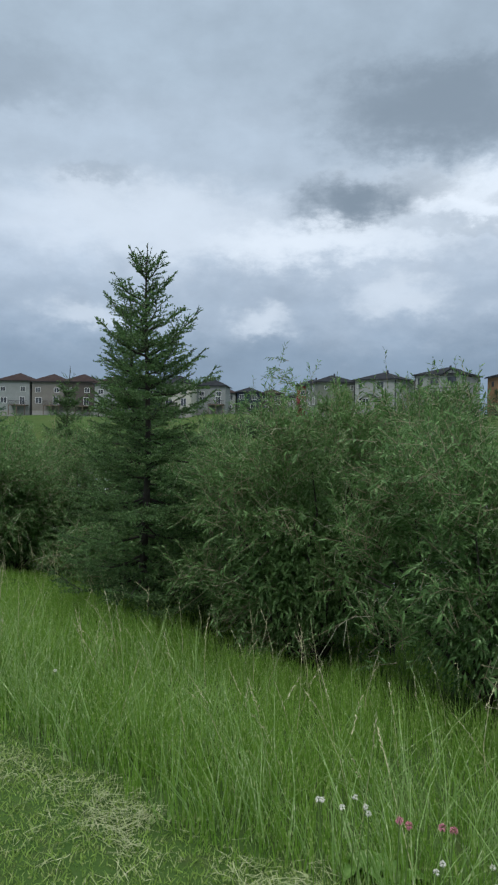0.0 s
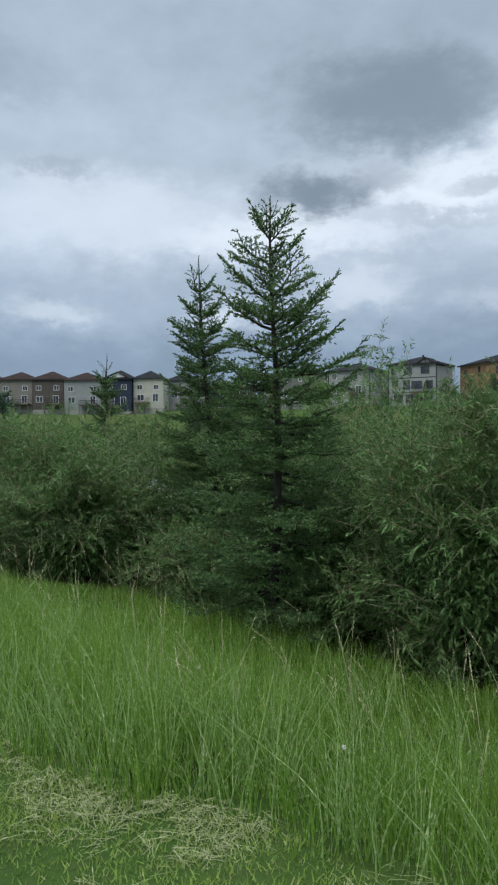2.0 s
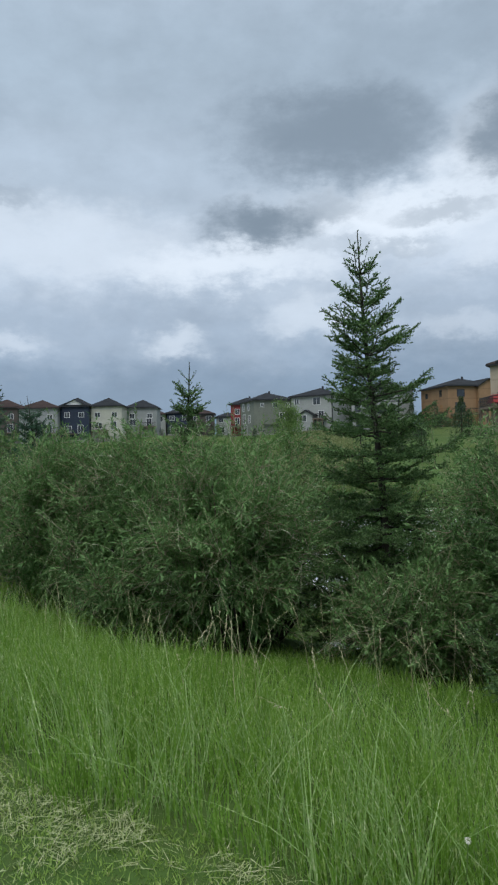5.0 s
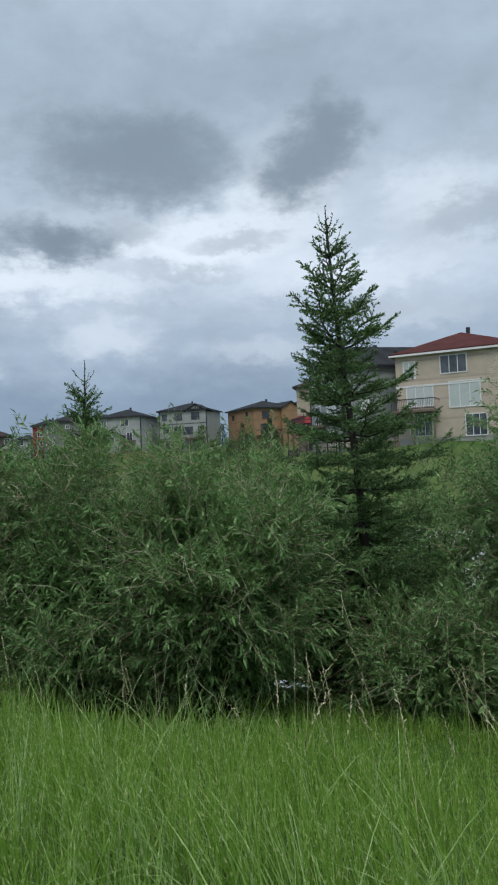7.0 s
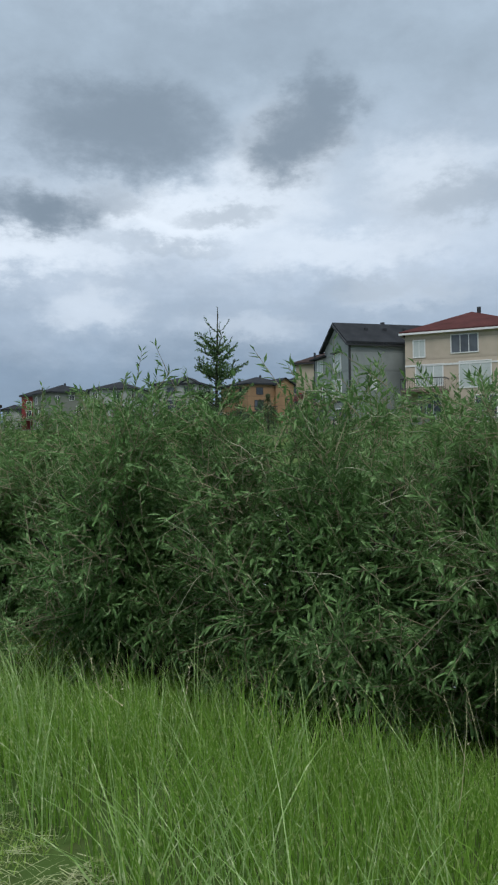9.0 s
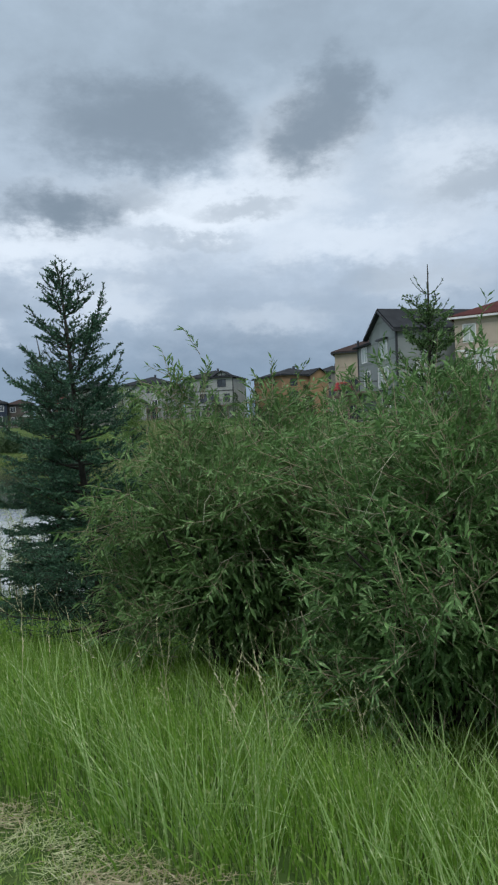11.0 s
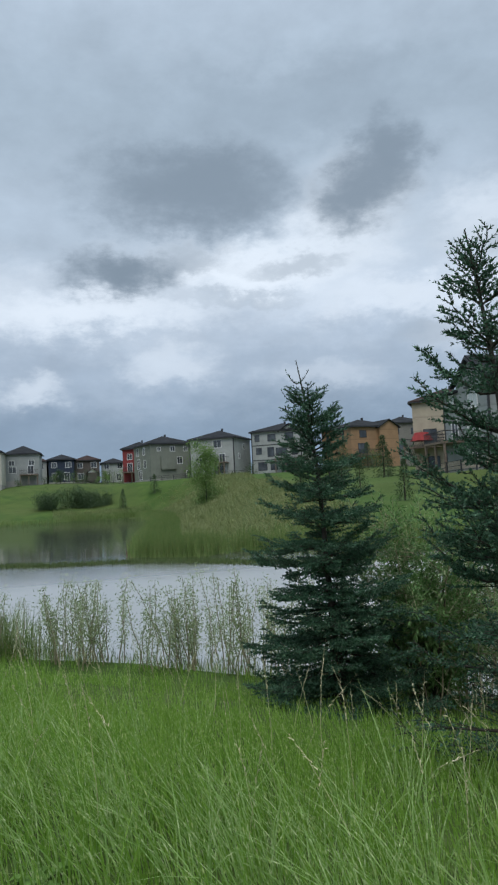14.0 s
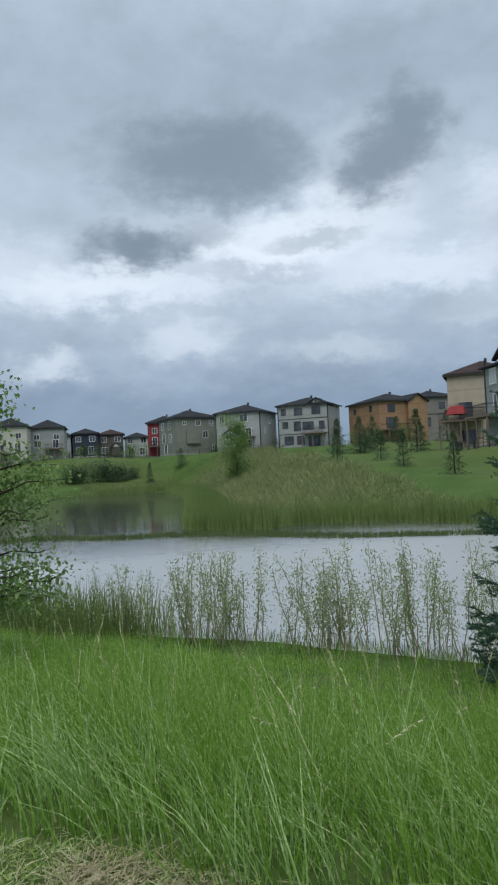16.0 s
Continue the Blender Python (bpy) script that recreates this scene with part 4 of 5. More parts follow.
def willow(x, y, rx, ry, ztop, seed, twigs=1900, label="dense grey-green willow bush with narrow leaves", shoots=4, clumps=70, bare=40, tall=0.5):
    r = np.random.default_rng(seed)
    rx, ry = rx - 0.22, ry - 0.22
    z0 = land1(x, y) - 0.05
    hh = ztop - z0
    bush = new("willow_bush")
    bush.matrix_world = pose(x, y, z0)
    tagged(bush, label, "bush", "willow thicket")
    ns = 16
    a = np.arange(ns) * 2.4 + r.normal(0, 0.3, ns)
    reach = np.sqrt(r.uniform(0.1, 1, ns))
    j = np.linspace(0, 1, 6)
    out = j[None] ** 1.2 * reach[:, None] * 0.8
    st = np.stack([np.cos(a)[:, None] * (0.12 + out * rx), np.sin(a)[:, None] * (0.12 + out * ry), j[None] * hh * (0.8 - 0.35 * reach[:, None] ** 2)], -1)
    st[:, 1:] += r.normal(0, 0.05, st[:, 1:].shape)
    for i in range(ns):
        v, t = tubes(st[i : i + 1], np.linspace(0.024, 0.006, 6)[None], 5)
        mesh_part("stem", fast_mesh("stem", v, t, BARK, True), bush)
    # leafy boughs reach the crown's shell; each throws a spray of twigs outward and up
    nc = clumps
    cd = unit(r.normal(0, 1, (nc, 3)))
    cd[:, 2] = np.where(r.uniform(0, 1, nc) < 0.66, np.abs(cd[:, 2]), -np.abs(cd[:, 2]))
    zc = hh * 0.42
    cdep = np.where(r.uniform(0, 1, nc) < 0.3, r.uniform(0.1, 0.55, nc), r.uniform(0.66, 1.0, nc))
    flat = np.hypot(cd[:, 0], cd[:, 1])
    swell = (np.maximum(flat, 1e-3) ** 0.75 / np.maximum(flat, 1e-3))[:, None]
    cen = np.column_stack([cd[:, :2] * swell * np.array([rx, ry]) * cdep[:, None], zc + np.where(cd[:, 2] > 0, cd[:, 2] ** 0.8 * (hh - zc - 0.12), -np.abs(cd[:, 2]) * zc * 0.9) * cdep])
    crad = r.uniform(0.24, 0.48, nc)
    axis = unit(cd * np.array([1, 1, 0.6]) + np.array([0, 0, 0.45]) + r.normal(0, 0.35, (nc, 3)))
    own = r.integers(0, nc, twigs)
    along = r.uniform(-0.6, 0.6, twigs)
    root = cen[own] + axis[own] * (along * crad[own])[:, None] + r.normal(0, 0.10, (twigs, 3))
    root[:, 2] = np.clip(root[:, 2], 0.10, None)
    dirs = unit(axis[own] * 0.75 + unit(r.normal(0, 1, (twigs, 3))) * 0.85 + np.array([0, 0, 0.18]))
    ln = r.uniform(0.16, 0.42, twigs)
    sag = np.where(r.uniform(0, 1, twigs) < 0.5, r.uniform(0.1, 0.5, twigs), -0.1)
    if shoots:
        top = np.argsort(root[:, 2])[-twigs // 6 :]
        sel = r.choice(top, shoots, replace=False)
        ln[sel] = r.uniform(0.6, 1.1, shoots) * tall
        dirs[sel] = unit(np.array([0, 0, 1.0]) + r.normal(0, 0.2, (shoots, 3)))
        sag[sel] = 0.05
    j = np.linspace(0, 1, 3)
    ch = root[:, None] + dirs[:, None] * (ln[:, None] * j[None])[..., None]
    ch[..., 2] -= (sag * ln)[:, None] * j[None] ** 2
    ch[:, 1:-1] += r.normal(0, 0.012, ch[:, 1:-1].shape)
    v, t = tubes(ch[:, ::2], np.tile(np.array([0.0036, 0.0014]), (twigs, 1)), 3)
    tagged(mesh_part("twig_growth", fast_mesh("twig_growth", v, t, TWIG), bush, "thin tan twigs"), kind="stuff")
    # bare pale shoots fork and arch through the leaves
    pick = r.integers(0, nc, bare)
    st0 = cen[pick] * np.array([1.02, 1.02, 1.0]) + r.normal(0, 0.16, (bare, 3))
    st0[:, 2] = np.clip(st0[:, 2], 0.25, None)
    d0 = unit(cd[pick] * 0.5 + r.normal(0, 0.8, (bare, 3)) + np.array([0, 0, 0.35]))
    bl = r.uniform(0.25, 0.6, bare)
    j6 = np.linspace(0, 1, 6)
    kink = np.cumsum(r.normal(0, 0.016, (bare, 6, 3)), 1)
    arch = st0[:, None] + d0[:, None] * (bl[:, None] * j6)[..., None] + kink * bl[:, None, None] * 2.2
    arch[..., 2] -= (bl * r.uniform(-0.1, 0.8, bare))[:, None] * j6**2
    fork = arch[:, 2:3] + (unit(d0 + r.normal(0, 0.7, (bare, 3)))[:, None] * (bl[:, None] * 0.5 * np.linspace(0, 1, 4))[..., None])
    v, t = join([tubes(arch, np.tile(np.linspace(0.0028, 0.0013, 6), (bare, 1)), 3), tubes(fork, np.tile(np.linspace(0.0021, 0.001, 4), (bare, 1)), 3)])
    tagged(mesh_part("twig_growth", fast_mesh("twig_growth", v, t, SHOOT), bush, "bare pale shoots"), kind="stuff")
    per = 15
    g = np.clip(np.tile(np.linspace(0.12, 1.0, per), (twigs, 1)) + r.normal(0, 0.02, (twigs, per)), 0.05, 0.999)
    lo = np.minimum((g * 2).astype(int), 1)
    fr = (g * 2 - lo)[..., None]
    i = np.arange(twigs)[:, None]
    P = ch[i, lo] * (1 - fr) + ch[i, lo + 1] * fr
    ax = unit(ch[i, lo + 1] - ch[i, lo])
    sd = unit(np.cross(ax, r.normal(0, 1, ax.shape)))
    L = unit(ax * r.uniform(0.6, 1.2, (twigs, per, 1)) + sd * 0.75)
    le = r.uniform(0.05, 0.10, (twigs, per))
    # older, broader leaves fill the heart of the bush down to the grass
    m = twigs * 5
    hd = unit(r.normal(0, 1, (m, 3)))
    hr = r.uniform(0, 1, m) ** 0.5 * 0.78
    hp = np.column_stack([hd[:, 0] * rx * hr, hd[:, 1] * ry * hr, np.clip(zc + hd[:, 2] * hr * np.where(hd[:, 2] > 0, hh - zc - 0.15, zc), 0.06, None)])
    hl = r.uniform(0.07, 0.11, m)
    v, t = join([leaves(P.reshape(-1, 3), L.reshape(-1, 3), le.ravel(), (le * r.uniform(0.17, 0.25, le.shape)).ravel(), r, 0.12),
                 leaves(hp, unit(hd + r.normal(0, 0.7, (m, 3))), hl, hl * 0.26, r, 0.12)])
    mesh_part("foliage", fast_mesh("foliage", v, t, WILLOW), bush)


# place, half widths, height of the crown, twigs, bare shoots
WILLOWS = [(3.7, 4.2, 1.5, 1.5, 2.1, 1500, 40), (2.2, 6.1, 1.6, 1.5, 2.15, 2400, 90), (0.6, 7.5, 1.35, 1.25, 2.08, 2300, 70), (1.7, 9.1, 1.6, 1.5, 2.4, 2100, 40),
           (-0.1, 9.4, 1.1, 1.1, 1.72, 1500, 30), (-2.1, 10.4, 0.7, 0.7, 0.35, 900, 50), (-3.7, 10.95, 1.0, 1.05, 1.72, 2000, 170), (-4.5, 11.8, 1.2, 1.2, 1.78, 2200, 90),
           (-5.5, 13.3, 1.3, 1.3, 1.82, 2400, 60), (-6.35, 14.8, 1.15, 1.15, 1.86, 2300, 60), (-3.0, 13.3, 1.5, 1.4, 1.88, 1500, 30), (0.7, 11.4, 1.4, 1.4, 2.7, 1100, 20),
           (-5.1, 15.2, 1.3, 1.2, 1.9, 1300, 30), (-5.85, 19.9, 1.0, 1.0, 1.1, 1300, 60), (-0.75, 10.5, 1.0, 1.0, 1.85, 1200, 30), (-0.1, 13.3, 1.3, 1.3, 1.8, 1200, 20), (-1.45, 13.1, 1.2, 1.1, 1.25, 1200, 20)]
for i, (x, y, rx, ry, zt, tw, nb) in enumerate(WILLOWS):
    willow(x, y, rx, ry, zt, 100 + i, tw, bare=nb, shoots=12 if i == 3 else 4, tall=0.75 if i == 3 else 0.45)

# ---- poplar at the water's edge ----


def poplar(x, y, top, seed):
    r = np.random.default_rng(seed)
    z0 = land1(x, y) - 0.05
    hh = top - z0
    tree = new("poplar_tree")
    tree.matrix_world = pose(x, y, z0)
    tagged(tree, "leafy young poplar with round bright leaves by the reeds", "tree")
    f = np.linspace(0, 1, 7)
    trunk = np.stack([0.15 * f**2, 0.05 * np.sin(f * 5), hh * f], 1)
    v, t = tubes(trunk[None], np.linspace(0.075, 0.01, 7)[None], 8)
    mesh_part("trunk", fast_mesh("trunk", v, t, BARK, True), tree)
    n = 60
    ft = r.uniform(0.12, 0.97, n) ** 1.3
    a = r.uniform(0, 2 * math.pi, n)
    ln = (1.3 * (1 - ft) ** 0.6 + 0.25) * r.uniform(0.6, 1.0, n)
    j = np.linspace(0, 1, 6)
    base = np.stack([np.interp(ft, f, trunk[:, 0]), np.interp(ft, f, trunk[:, 1]), ft * hh], 1)
    ch = base[:, None] + np.stack([np.cos(a)[:, None] * ln[:, None] * j, np.sin(a)[:, None] * ln[:, None] * j, ln[:, None] * (0.45 * j - 0.25 * j**2)], -1)
    ch[:, 1:] += r.normal(0, 0.03, ch[:, 1:].shape)
    v, t = tubes(ch, np.tile(np.linspace(0.016, 0.003, 6), (n, 1)), 4)
    tagged(mesh_part("limb_growth", fast_mesh("limb_growth", v, t, BARK), tree), kind="stuff")
    m = 9500
    i, g = r.integers(0, n, m), r.uniform(0.2, 1.0, m)
    lo = np.minimum((g * 5).astype(int), 4)
    fr = (g * 5 - lo)[:, None]
    P = ch[i, lo] * (1 - fr) + ch[i, lo + 1] * fr + r.normal(0, 0.11, (m, 3))
    d = unit(r.normal(0, 1, (m, 3)) + np.array([0, 0, -0.7]))
    le = r.uniform(0.032, 0.055, m)
    v, t = leaves(P, d, le, le * 0.85, r)
    mesh_part("crown", fast_mesh("crown", v, t, POPLAR), tree)


poplar(-12.75, 21.2, 2.25, 61)


def far_tree(x, y, top, spread, seed, mat, label, n=5000, name="leafy_tree"):
    r = np.random.default_rng(seed)
    z0 = land1(x, y) - 0.05
    hh = top - z0
    tree = new(name)
    tree.matrix_world = pose(x, y, z0)
    tagged(tree, label, "tree" if name == "leafy_tree" else "bush")
    f = np.linspace(0, 1, 5)
    v, t = tubes(np.stack([0.1 * f, 0 * f, hh * 0.9 * f], 1)[None], np.linspace(0.11, 0.02, 5)[None], 6)
    mesh_part("trunk", fast_mesh("trunk", v, t, BARK), tree)
    c = np.stack([r.normal(0, spread * 0.5, 22), r.normal(0, spread * 0.5, 22), r.uniform(0.08, 0.95, 22) * hh], 1)
    c[:, :2] *= (1.15 - np.abs(c[:, 2:3] / hh - 0.4))
    P = c[r.integers(0, 22, n)] + r.normal(0, spread * 0.22, (n, 3))
    P[:, 2] = np.abs(P[:, 2])
    d = unit(r.normal(0, 1, (n, 3)))
    le = r.uniform(0.08, 0.18, n) * (spread / 2 + 0.4)
    v, t = leaves(P, d, le, le * 0.55, r)
    mesh_part("crown", fast_mesh("crown", v, t, mat), tree)


far_tree(13.5, 110.3, 9.4, 2.7, 71, POPLAR, "bright green leafy tree on the grassy hill", 8000)
for i, (x, y, top, s) in enumerate([(-6.0, 153.0, 3.6, 3.0), (-1.5, 155.0, 4.3, 3.4), (3.0, 156.0, 3.8, 2.8)]):
    far_tree(x, y, top, s, 80 + i, FARGREEN, "dark rounded shrub on the far shore lawn", 5000, "shrub")
far_tree(-2.0, 204.0, 10.6, 1.6, 85, FARGREEN, "dark garden tree before the far houses", 3000)
far_tree(8.5, 196.0, 9.6, 1.4, 86, POPLAR, "green garden tree before the far houses", 3000)
far_tree(36.5, 118.0, 6.8, 1.8, 87, FARGREEN, "dark garden shrub below the houses", 3000, "shrub")
far_tree(47.0, 136.0, 8.0, 2.2, 88, FARGREEN, "dark garden shrub below the houses", 3000, "shrub")

garden = np.random.default_rng(9)
for i, (x, y) in enumerate([(-24, 207), (-20.5, 208), (-16, 206), (-8, 207), (1.5, 207), (5.0, 209), (11.5, 210), (17, 172), (21.5, 157), (33.5, 152.5), (47, 147), (49.5, 139), (64, 138), (54, 138), (-28, 203), (-22, 201), (-17.5, 200), (-12, 201), (-6, 200), (-3, 203), (3.5, 202), (7, 199), (13, 198), (14, 186), (-30, 180), (-38, 179), (-44, 180), (-33, 178), (-20, 182), (-12, 188)]):
    k = garden.uniform(1.4, 3.6)
    far_tree(x, y, land1(x, y) + k, 0.5 + 0.32 * k, 900 + i, (FARGREEN, POPLAR, FARGREEN)[i % 3], "small garden shrub before a house", 900, "shrub")

# ---- shore: reeds, saplings, islet ----


def blades_at(p, lo, hi, wlo, whi, lean, bias, r, segs=3, base=None, droop=0.35, sink=0.03):
    n = len(p)
    z = land(p) if base is None else np.full(n, base)
    h = r.uniform(lo, hi, n) if np.isscalar(lo) else lo + (hi - lo) * r.uniform(0, 1, n)
    a = r.uniform(0, 2 * math.pi, n)
    side = np.stack([np.cos(a), np.sin(a), 0 * a], 1)
    d = unit(np.stack([r.normal(0, lean, n), r.normal(0, lean, n), np.ones(n)], 1))
    g = r.uniform(0, 2 * math.pi, n)
    k = np.abs(r.normal(0, 1, n)) * droop * h
    dr = np.stack([np.cos(g) * k, np.sin(g) * k, -0.4 * k], 1) + np.asarray(bias) * h[:, None]
    w = r.uniform(wlo, whi, n)
    return strips(np.column_stack([p, z - sink]), d, h, w, side, dr, segs)


def stuff(name, vt, mat, label, category):
    return tagged(new(name, fast_mesh(name, *vt, mat)), label, category, kind="stuff")


def spread_along(poly, n, width, r, inward=True):
    """Points along an open line, scattered to both sides of it."""
    poly = np.asarray(poly, float)
    seg = np.diff(poly, axis=0)
    ln = np.hypot(*seg.T)
    i = r.choice(len(seg), n, p=ln / ln.sum())
    f = r.uniform(0, 1, n)[:, None]
    nor = unit(np.stack([-seg[:, 1], seg[:, 0]], 1))[i]
    return poly[i] + seg[i] * f + nor * (r.uniform(-1, 1, n) * width)[:, None]


r = np.random.default_rng(5)
p = spread_along(POND[15:24], 24000, 2.2, r)
p = p[pond_dist(p) > -0.4]
stuff("cattail_bed", blades_at(p, 0.7, 1.4, 0.025, 0.05, 0.07, (0, 0, 0), r, 2, droop=0.12), REED, "upright green cattails lining the far shore", "reeds")
p = spread_along(POND[12:16], 10000, 2.5, r)
p = p[pond_dist(p) > -0.4]
stuff("cattail_bed", blades_at(p, 0.8, 1.5, 0.05, 0.1, 0.08, (0, 0, 0), r, 2, droop=0.12), REED, "upright green cattails along the channel shore", "reeds")
p = spread_along(POND[8:13], 6000, 1.5, r)
stuff("cattail_bed", blades_at(p, 0.5, 1.0, 0.08, 0.16, 0.08, (0, 0, 0), r, 2, droop=0.12), REED, "low reeds at the pond's far end", "reeds")
p = spread_along([(-10.6, 25.3), (-12.5, 27.2), (-16, 31.5), (-22, 37.5)], 8000, 1.1, r)
stuff("reed_bed", blades_at(p, 0.5, 1.1, 0.012, 0.024, 0.1, (0, 0, 0), r, 3, droop=0.2), REED, "thick green reeds at the near shore", "reeds")
p = spread_along([(-40, 47.0), (-26, 48.2), (-12, 47.9), (-9.2, 45.6), (-6.5, 45.1)], 9000, 0.55, r)
stuff("islet_grass", blades_at(p, 0.10, 0.34, 0.03, 0.06, 0.15, (0, 0, 0), r, 2, base=WATER_Z - 0.03, droop=0.2), SEDGE, "low grassy strip lying in the pond", "grass")
p = spread_along([(-6.5, 45.1), (-4.4, 44.1), (-2.4, 41.2), (-1.2, 39.4), (3.0, 37.0), (7.0, 35.0)], 8000, 0.8, r)
stuff("islet_grass", blades_at(p, 0.06, 0.28, 0.03, 0.06, 0.15, (0, 0, 0), r, 2, base=WATER_Z - 0.03, droop=0.2), SEDGE, "low green water weeds in the pond", "grass")
p = spread_along(POND[0:7], 7000, 0.5, r)
stuff("shore_grass", blades_at(p, 0.10, 0.30, 0.008, 0.016, 0.15, (0, 0, 0), r, 3, base=WATER_Z, droop=0.25), REED, "short green grass at the near waterline", "grass")
# scrub meadow on the headland
c = np.column_stack([r.uniform(-6, 40, 110000), r.uniform(44, 150, 110000)])
dd = pond_dist(c)
keep = (dd > 1.0) & (dd < 34) & (c[:, 0] < 8 + (c[:, 1] - 44) * 0.22)
c = c[keep][:48000]
stuff("meadow_scrub", blades_at(c, 0.35, 1.1, 0.03, 0.09, 0.55, (0, 0, 0), r, 2, droop=0.7), SCRUB, "tall tan and green meadow plants on the headland", "meadow")


def sapling_clump(name, x, y, hmax, count, seed, spread=0.5):
    r = np.random.default_rng(seed)
    z0 = min(land1(x, y), WATER_Z + 0.3) - 0.1
    ob = new(name)
    ob.matrix_world = pose(x, y, z0)
    tagged(ob, "thin upright willow saplings with small pale leaves at the water", "sapling", "saplings on the shore")
    a, q = r.uniform(0, 2 * math.pi, count), np.sqrt(r.uniform(0, 1, count)) * spread
    h = hmax * r.uniform(0.55, 1.0, count)
    j = np.linspace(0, 1, 6)
    ch = np.stack([np.cos(a)[:, None] * q[:, None] + r.normal(0, 0.14, count)[:, None] * j * h[:, None], np.sin(a)[:, None] * q[:, None] + r.normal(0, 0.14, count)[:, None] * j * h[:, None], h[:, None] * j], -1)
    ch[:, 1:] += r.normal(0, 0.02, ch[:, 1:].shape)
    v, t = tubes(ch, np.tile(np.linspace(0.011, 0.003, 6), (count, 1)), 4)
    tagged(mesh_part("stem_growth", fast_mesh("stem_growth", v, t, TWIG), ob), kind="stuff")
    m = 170
    g = r.uniform(0.28, 1.0, (count, m))
    lo = np.minimum((g * 5).astype(int), 4)
    fr = (g * 5 - lo)[..., None]
    i = np.arange(count)[:, None]
    P = (ch[i, lo] * (1 - fr) + ch[i, lo + 1] * fr + r.normal(0, 0.055, (count, m, 3))).reshape(-1, 3)
    d = unit(r.normal(0, 1, P.shape) + np.array([0, 0, 0.9]))
    le = r.uniform(0.045, 0.08, len(P))
    v, t = leaves(P, d, le, le * 0.24, r)
    mesh_part("foliage", fast_mesh("foliage", v, t, WILLOW_PALE), ob)


for i in range(19):
    f = i / 18
    s = np.random.default_rng(300 + i)
    x, y = -10.6 + f * 7.4 + s.normal(0, 0.2), 25.9 - f * 7.0 + s.normal(0, 0.35)
    sapling_clump("willow_sapling", x, y, 1.35 + 0.55 * f + s.uniform(-0.2, 0.2), 9 + int(5 * f), 400 + i)
sapling_clump("willow_sapling", -5.6, 19.6, 2.2, 16, 431)

# ---- verge: tall grass, mown strip, clippings, flowers ----


def edge_of(s):
    return np.interp(s, (-6, 0, 3.5, 5.5, 7.8, 9.8, 11, 12.5, 14, 15, 19.4, 20.6, 26), (2.4, 2.35, 2.25, 2.05, 1.65, 1.3, 1.15, 1.75, 1.95, 2.05, 2.05, 1.8, 1.7)) + 0.05 * np.sin(s * 1.9) + 0.05 * np.sin(s * 4.7 + 1)


def wind(s, m):
    """How far the grass is pressed over, most where it hangs towards the path."""
    k = 0.15 * smooth01((s - 11.5) / 5) * np.clip(1.25 - (m - edge_of(s)) / 1.6, 0.1, 1) + 0.05
    return k[:, None] * np.array([-0.95, 0.22, -0.25])


def tall_grass(n, s0, s1, n0, n1, seed, lo, hi, w, per=9):
    """Tufts of blades: those of one tuft lean one way and fan out from its root."""
    r = np.random.default_rng(seed)
    q = n // per
    s, m = r.uniform(s0, s1, q), n0 + (n1 - n0) * r.uniform(0, 1, q)
    p = beside(s, m)
    ok = (m > edge_of(s)) & (pond_dist(p) > 0.2)
    p, m, s = p[ok], m[ok], s[ok]
    q = len(p)
    patch = 0.84 + 0.26 * np.sin(p[:, 0] * 1.7 + np.sin(p[:, 1])) * np.sin(p[:, 1] * 1.3 + 0.6)
    k = patch * r.uniform(0.78, 1.12, q) * np.clip(0.6 + (m - edge_of(s)) * 0.9, 0.6, 1.0) * (1 - 0.34 * smooth01((m - 2.6) / 1.6))
    k = k * (1 - 0.4 * smooth01((m - 2.9) / 1.3) * smooth01((s - 7.0) / 2.5) * smooth01((17.0 - s) / 2.0))
    sway = r.normal(0, 0.13, (q, 3)) * np.array([1, 1, 0.2]) + wind(s, m)
    g = np.repeat(np.arange(q), per)
    fan = r.normal(0, 0.055, (len(g), 2))
    bias = sway[g] + np.column_stack([fan * 1.5, np.zeros(len(g))])
    return blades_at(p[g] + fan, lo * k[g], hi * k[g], w[0], w[1], 0.10, bias, r, 3, droop=0.17)


stuff("tall_grass", tall_grass(118000, -6, 26, 1.1, 5.0, 21, 0.28, 0.62, (0.006, 0.0125)), GRASS, "tall fresh green grass bending beside the mown strip", "grass")
stuff("tall_grass", tall_grass(34000, -6, 28, 4.8, 9.3, 22, 0.26, 0.50, (0.007, 0.013)), GRASS, "tall green grass down the bank to the pond", "grass")


def long_blades(n, seed, per=7):
    """Arching pale blades in loose fountains."""
    r = np.random.default_rng(seed)
    q = n // per
    s = r.uniform(-5, 25, q)
    m = edge_of(s) + np.abs(r.normal(0, 0.8, q))
    p = beside(s, m)
    sway = r.normal(0, 0.22, (q, 3)) * np.array([1, 1, 0.3]) + wind(s, m) * 1.5
    g = np.repeat(np.arange(q), per)
    fan = r.normal(0, 0.03, (len(g), 2))
    return blades_at(p[g] + fan, 0.38, 0.72, 0.004, 0.010, 0.16, sway[g] + np.column_stack([fan * 4, -np.abs(fan[:, 0]) * 2]), r, 4, droop=0.26)


stuff("arching_grass", long_blades(9500, 27), GRASS_PALE, "long pale green grass blades arching over", "grass")


